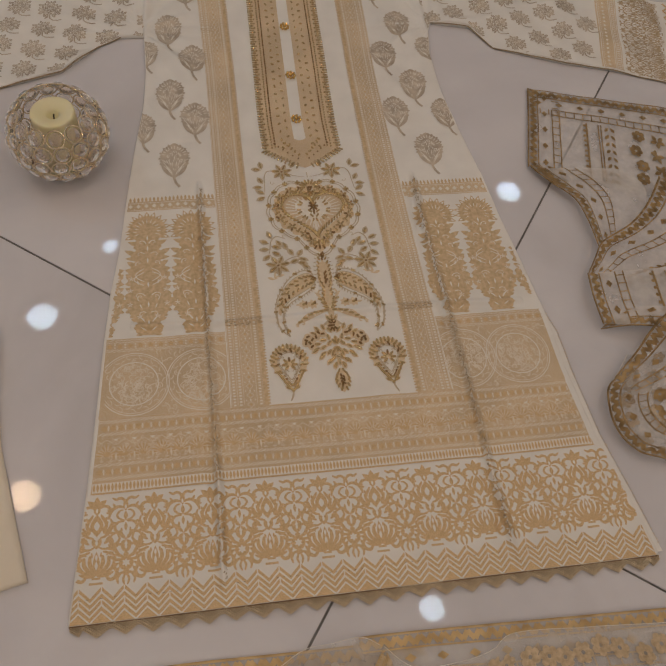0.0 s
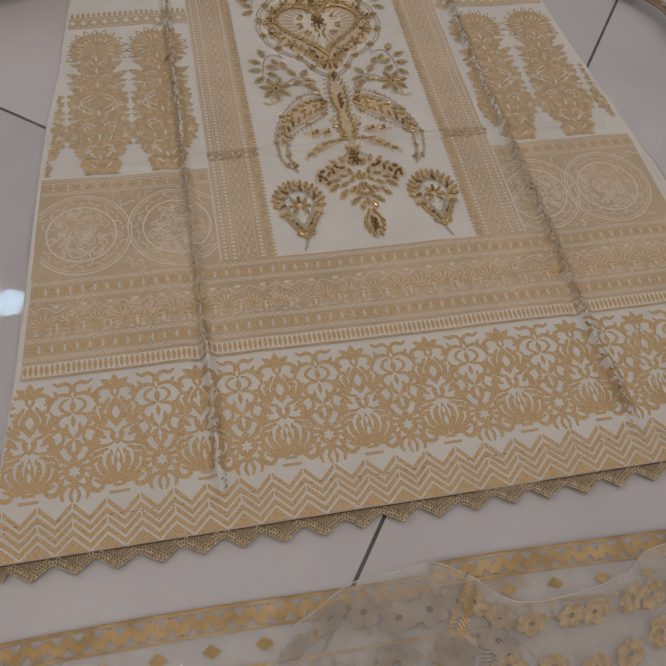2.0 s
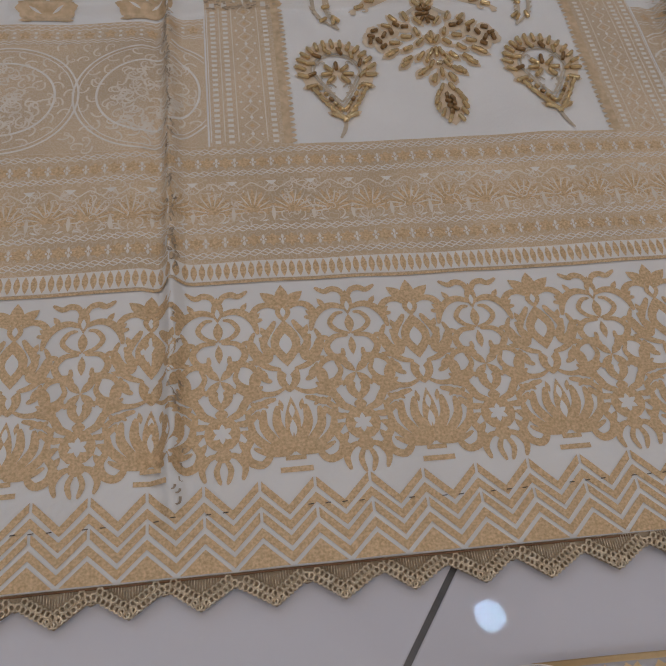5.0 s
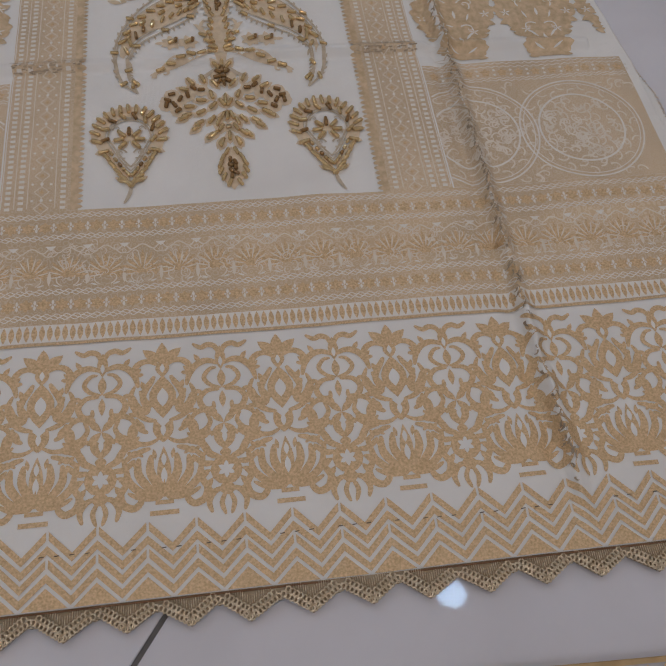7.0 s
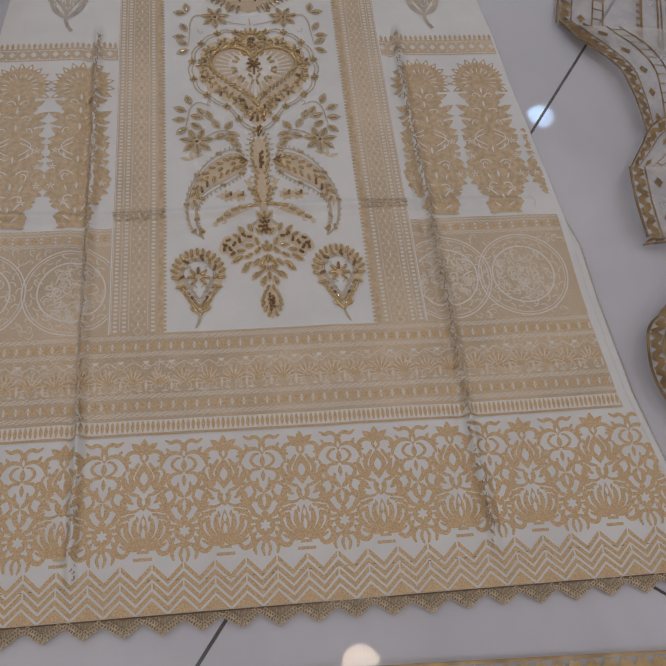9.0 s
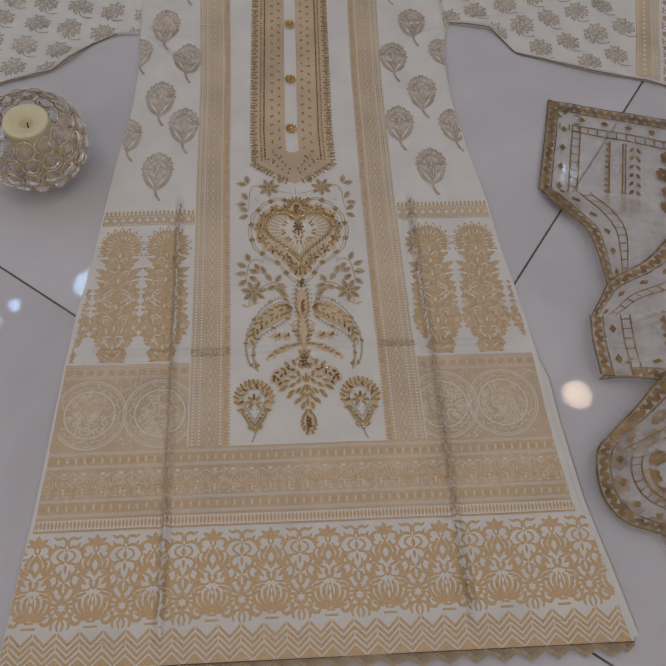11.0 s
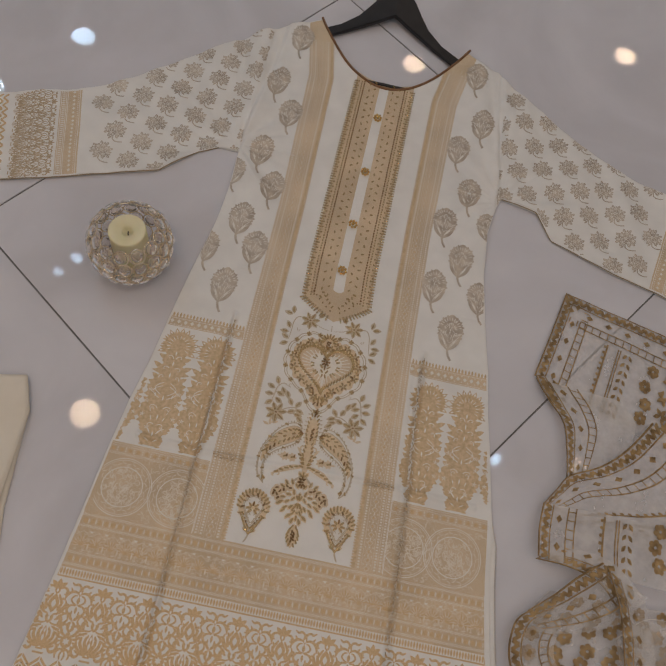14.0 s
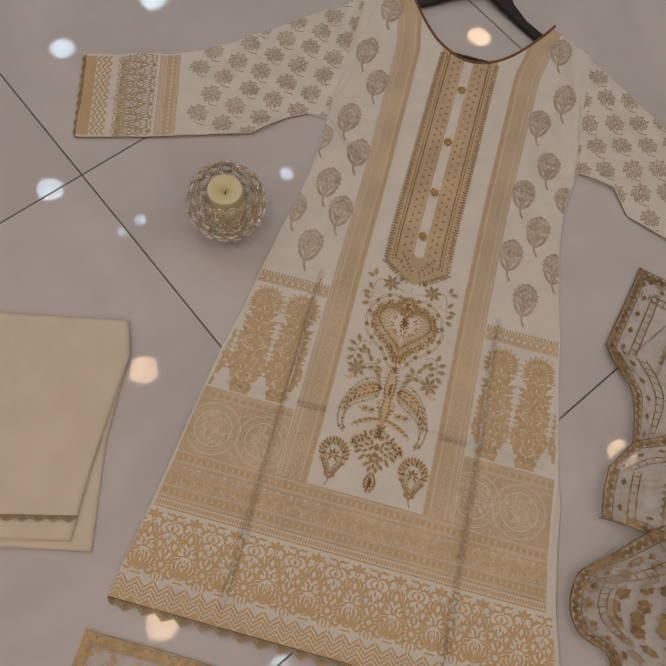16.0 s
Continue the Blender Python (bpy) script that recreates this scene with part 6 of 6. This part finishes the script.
put("wax", mesh_of("wax", *lathe([(0.0272, 0.0), (0.0278, 0.004), (0.0280, 0.090), (0.0274, 0.0935), (0.0258, 0.0942), (0.0185, 0.0922), (0.0100, 0.0905), (0.0072, 0.0875), (0.0060, 0.0810), (0.0002, 0.0795)], 40), M_WAX), candle)
put("wick", mesh_of("wick", *tube([(0, 0, 0.079), (0.0005, 0.0003, 0.085), (0.0014, 0.0004, 0.0890)], 0.0010, 6), M_WICK), candle)

# ---- sheer printed dupatta, heaped in folds beside and below the tunic ----
dupatta = root("dupatta", 0.45, 0.15, 0.0, "sheer cream organza stole with bronze block print, dropped in loose folds", "stole")
ORIGIN = Vector((0.45, 0.15, 0.0))


def fold(edge, far, heights, seed, ripple=0.0025, pattern="full", from_u=0.0, top_border=False, mat=None, ink=None, swell=0.0):
    """One lap of the cloth, from its bordered edge to the far side, each a rounded line; heights at the four corners."""
    near, away = flow(edge, 8), flow(far, 8)
    L = sum(math.dist(p, q) for p, q in zip(near, near[1:]))
    D = sum(math.dist(along(near, i / 4), along(away, i / 4)) for i in range(5)) / 5

    def place(u, v):
        s, t = min(1, max(0, u / L)), v / D
        p, q = along(near, s), along(away, s)
        z = (heights[0] * (1 - s) + heights[1] * s) * (1 - t) + (heights[2] * (1 - s) + heights[3] * s) * t
        x, y = p[0] + (q[0] - p[0]) * t, p[1] + (q[1] - p[1]) * t
        z += ripple * (noise.noise((x * 16, y * 16, seed)) + 0.5 * noise.noise((x * 42, y * 36, seed + 5)))
        z += swell * math.sin(math.pi * s) * (1 - 0.5 * t)
        # the rim itself curls up a little
        z += 0.0016 * math.exp(-v / 0.004)
        return x - ORIGIN.x, y - ORIGIN.y, max(z, 0.0012)
    sheet = Ink(0.0, place=place)
    sheet.patch(lambda s, t: (L * s, D * t), 60, 70)
    part_ = put("fold", mesh_of("fold", sheet.v, sheet.f, mat or M_SHEER), dupatta)
    k = Ink(0.0007, place=place)

    def border(pt, length, lo=0.0, ladder=True):
        """A broad zigzag between two lines, then diamonds and a ladder, along one edge; pt(along, inward)."""
        n = max(2, round((length - lo) / 0.0128))
        step = (length - lo) / n
        for e, w in ((0.0010, 0.0018), (0.0158, 0.0018)):
            k.stroke([pt(lo + (length - lo) * i / 40, e) for i in range(41)], w)
        for i in range(2 * n):
            e0, e1 = (0.0128, 0.0040) if i % 2 else (0.0040, 0.0128)
            k.stroke([pt(lo + step * (i + q / 4) / 2, e0 + (e1 - e0) * q / 4) for q in range(5)], 0.0056)
        m_ = max(1, round((length - lo) / 0.034))
        for i in range(m_):
            c0 = lo + (length - lo) * (i + 0.5) / m_
            k.fan([pt(c0 + 0.0062, 0.0265), pt(c0, 0.0310), pt(c0 - 0.0062, 0.0265), pt(c0, 0.0220)])
        if not ladder:
            return
        lo2 = max(lo, 0.0385 if top_border else 0)
        for e in (0.0385, 0.0500):
            k.stroke([pt(lo2 + (length - lo2) * i / 30, e) for i in range(31)], 0.0018)
        r_ = max(1, round((length - lo) / 0.0135))
        for i in range(r_):
            c0 = lo + (length - lo) * (i + 0.5) / r_
            k.stroke([pt(c0, 0.0385), pt(c0, 0.0500)], 0.0016)
    if pattern in ("full", "border", "flowers"):
        border(lambda s_, e: (s_, e), L, from_u, D > 0.055)
        if top_border:
            border(lambda s_, e: (e, s_), D * 0.95)
    lo_u, hi_u = (0.056 if top_border else 0.004), L - 0.002
    if pattern == "full" and D > 0.12:
        n = max(2, round((hi_u - lo_u) / 0.0095))
        k.stroke([(lo_u + (hi_u - lo_u) * i / 20, 0.092) for i in range(21)], 0.0030)
        for i in range(n):
            k.disc(lo_u + (hi_u - lo_u) * (i + 0.5) / n, 0.0885, 0.0025, 7)
        for e in (0.1105, 0.1145):
            k.stroke([(lo_u + (hi_u - lo_u) * i / 20, e) for i in range(21)], 0.0019)
        n = max(2, round((hi_u - lo_u) / 0.0135))
        for i in range(n):
            u0 = lo_u + (hi_u - lo_u) * (i + 0.2) / n
            for s_ in (-1, 1):
                k.leaf(u0, 0.1275 + s_ * 0.0016, 35 if s_ > 0 else -35, 0.0105, 0.0052, 5)
    if pattern in ("full", "flowers", "garlands"):
        rng = random.Random(seed)
        v0 = {"full": 0.172, "flowers": 0.070, "garlands": 0.022}[pattern]
        while v0 < D - 0.012:
            # a garland of blossoms in close file, then loose leaves
            u0 = lo_u + rng.uniform(0.004, 0.014)
            while u0 < hi_u - 0.006:
                uu, vv, turn = u0, v0 + rng.uniform(-0.007, 0.007), rng.uniform(0, 72)
                for q in range(6):
                    a_ = turn + 60 * q
                    k.disc(uu + 0.0066 * math.cos(radians(a_)), vv + 0.0066 * math.sin(radians(a_)), 0.0040, 8)
                k.ring(uu, vv, 0.0028, 0.0014, 8)
                if pattern != "garlands" and rng.random() < 0.55:
                    for q in range(5):
                        k.leaf(uu + 0.004, vv + 0.030 + rng.uniform(-0.003, 0.003), turn + 72 * q, 0.0125, 0.0064, 5)
                u0 += rng.uniform(0.0170, 0.0300) if pattern == "full" else rng.uniform(0.0160, 0.0290)
            v0 += 0.050 if pattern == "full" else 0.034
    if k.f:
        put("print", mesh_of("print", k.v, k.f, ink or M_BRONZE, False), part_, label="block print in metallic foil", kind="stuff")
    hem = [Vector(place(L * i / 50, 0.0)) for i in range(51)]
    bare = pattern in ("plain", "garlands")
    put("rolled_edge", mesh_of("rolled_edge", *tube(hem, 0.0003 if bare else 0.0008, 5), M_LINE if bare else (ink or M_BRONZE)), part_)
    return place, part_


# the spread corner and the laps that slide off it
fold([(0.362, 0.504), (0.341, 0.425), (0.319, 0.343)], [(0.70, 0.425), (0.68, 0.32), (0.66, 0.215)], (0.003, 0.006, 0.003, 0.005), 11, 0.0016, top_border=True)
fold([(0.321, 0.338), (0.344, 0.302), (0.366, 0.272), (0.374, 0.225), (0.378, 0.188)], [(0.46, 0.330), (0.48, 0.300), (0.475, 0.265), (0.455, 0.232), (0.435, 0.205)], (0.009, 0.012, 0.008, 0.013), 12, 0.0024, "border", swell=0.006)
fold([(0.320, 0.340), (0.332, 0.318), (0.350, 0.299)], [(0.338, 0.346), (0.352, 0.326), (0.368, 0.300)], (0.011, 0.013, 0.008, 0.009), 31, 0.0010, "border")
fold([(0.344, 0.141), (0.361, 0.166), (0.377, 0.188), (0.420, 0.210), (0.460, 0.245), (0.502, 0.300)], [(0.390, 0.124), (0.430, 0.126), (0.480, 0.128), (0.540, 0.132), (0.600, 0.150), (0.660, 0.210)], (0.019, 0.020, 0.014, 0.012), 13, 0.0030, "full", swell=0.010)
fold([(0.3430, 0.142), (0.3385, 0.105), (0.3415, 0.066)], [(0.68, 0.150), (0.68, 0.100), (0.68, 0.045)], (0.021, 0.019, 0.022, 0.018), 14, 0.0018, "full", swell=0.003)
fold([(0.3415, 0.064), (0.385, 0.060), (0.430, 0.046), (0.462, 0.012)], [(0.362, 0.080), (0.402, 0.085), (0.448, 0.076), (0.490, 0.040)], (0.010, 0.016, 0.020, 0.024), 19, 0.0020, "border", swell=0.008)
# the lower heap
fold([(0.365, 0.025), (0.328, -0.025), (0.324, -0.080), (0.365, -0.114), (0.386, -0.165)], [(0.60, 0.030), (0.62, -0.030), (0.64, -0.080), (0.66, -0.130), (0.66, -0.200)], (0.006, 0.004, 0.012, 0.008), 16, 0.0045, "garlands", mat=M_SHEER_LOW)
fold([(0.432, 0.074), (0.397, 0.048), (0.366, 0.018), (0.334, -0.009)], [(0.500, 0.040), (0.470, 0.005), (0.425, -0.018), (0.362, -0.034)], (0.024, 0.014, 0.020, 0.012), 15, 0.0036, "border", mat=M_SHEER_LOW, swell=0.008)
fold([(0.347, -0.003), (0.321, -0.021), (0.311, -0.050), (0.315, -0.082), (0.334, -0.106), (0.373, -0.118)], [(0.400, -0.012), (0.380, -0.032), (0.374, -0.052), (0.378, -0.066), (0.388, -0.076), (0.402, -0.088)], (0.016, 0.010, 0.012, 0.010), 17, 0.0034, "border", mat=M_SHEER_LOW, swell=0.006)
fold([(0.374, -0.118), (0.384, -0.135), (0.388, -0.168), (0.405, -0.200)], [(0.402, -0.090), (0.425, -0.110), (0.440, -0.150), (0.455, -0.195)], (0.008, 0.005, 0.008, 0.006), 26, 0.0030, "border", mat=M_SHEER_LOW)
fold([(0.440, 0.066), (0.452, 0.025), (0.464, -0.030), (0.468, -0.085)], [(0.492, 0.036), (0.502, 0.004), (0.510, -0.040), (0.512, -0.092)], (0.026, 0.018, 0.024, 0.016), 24, 0.0050, "border", mat=M_SHEER_LOW, swell=0.008)
fold([(0.456, -0.022), (0.500, 0.012), (0.560, 0.006), (0.660, -0.010)], [(0.470, -0.075), (0.525, -0.062), (0.585, -0.060), (0.660, -0.070)], (0.022, 0.016, 0.016, 0.012), 18, 0.0050, "plain", mat=M_SHEER_LOW, swell=0.008)
# the stretch that lies below the hem, its foil painted lighter as lit
fold([(-0.326, -0.271), (-0.200, -0.270), (-0.083, -0.273), (0.040, -0.275)], [(-0.330, -0.540), (-0.200, -0.540), (-0.083, -0.540), (0.060, -0.540)], (0.0024, 0.0024, 0.0024, 0.0024), 21, 0.0008, "full", top_border=True, ink=M_FOIL_LIT)
fold([(-0.026, -0.267), (0.033, -0.268), (0.150, -0.272), (0.340, -0.279)], [(-0.030, -0.500), (0.060, -0.500), (0.180, -0.520), (0.380, -0.540)], (0.0050, 0.0040, 0.004, 0.004), 22, 0.0012, "border", ink=M_FOIL_LIT)
fold([(-0.122, -0.291), (-0.108, -0.285), (-0.083, -0.2725), (-0.055, -0.270), (-0.024, -0.2675), (-0.006, -0.277)], [(-0.240, -0.400), (-0.200, -0.420), (-0.160, -0.440), (-0.080, -0.450), (0.000, -0.450), (0.080, -0.440)], (0.0070, 0.0080, 0.008, 0.010), 27, 0.0030, "garlands", mat=M_SHEER_LOW, ink=M_SHADOWED, swell=0.004)
strap_place, strap_part = fold([(-0.002, -0.279), (0.025, -0.302), (0.070, -0.303), (0.108, -0.296), (0.134, -0.283), (0.220, -0.287), (0.350, -0.295)], [(-0.090, -0.400), (0.000, -0.440), (0.080, -0.460), (0.140, -0.470), (0.200, -0.480), (0.300, -0.490), (0.400, -0.500)], (0.0090, 0.0070, 0.010, 0.010), 28, 0.0034, "garlands", mat=M_SHEER_LOW, ink=M_BROWNISH, swell=0.004)
# a band of feather stitches that runs down over the laps
for u, ink in ((0.004, M_FOIL_LIT), (0.030, M_SHADOWED)):
    k = Ink(0.0012, place=strap_place)
    for i in range(34):
        for s_ in (-1, 1):
            k.leaf(u + s_ * 0.0004, 0.004 + 0.0034 * i, 90 - s_ * 52, 0.0080, 0.0024, 4)
    put("feather_band", mesh_of("feather_band", k.v, k.f, ink, False), strap_part, kind="stuff")
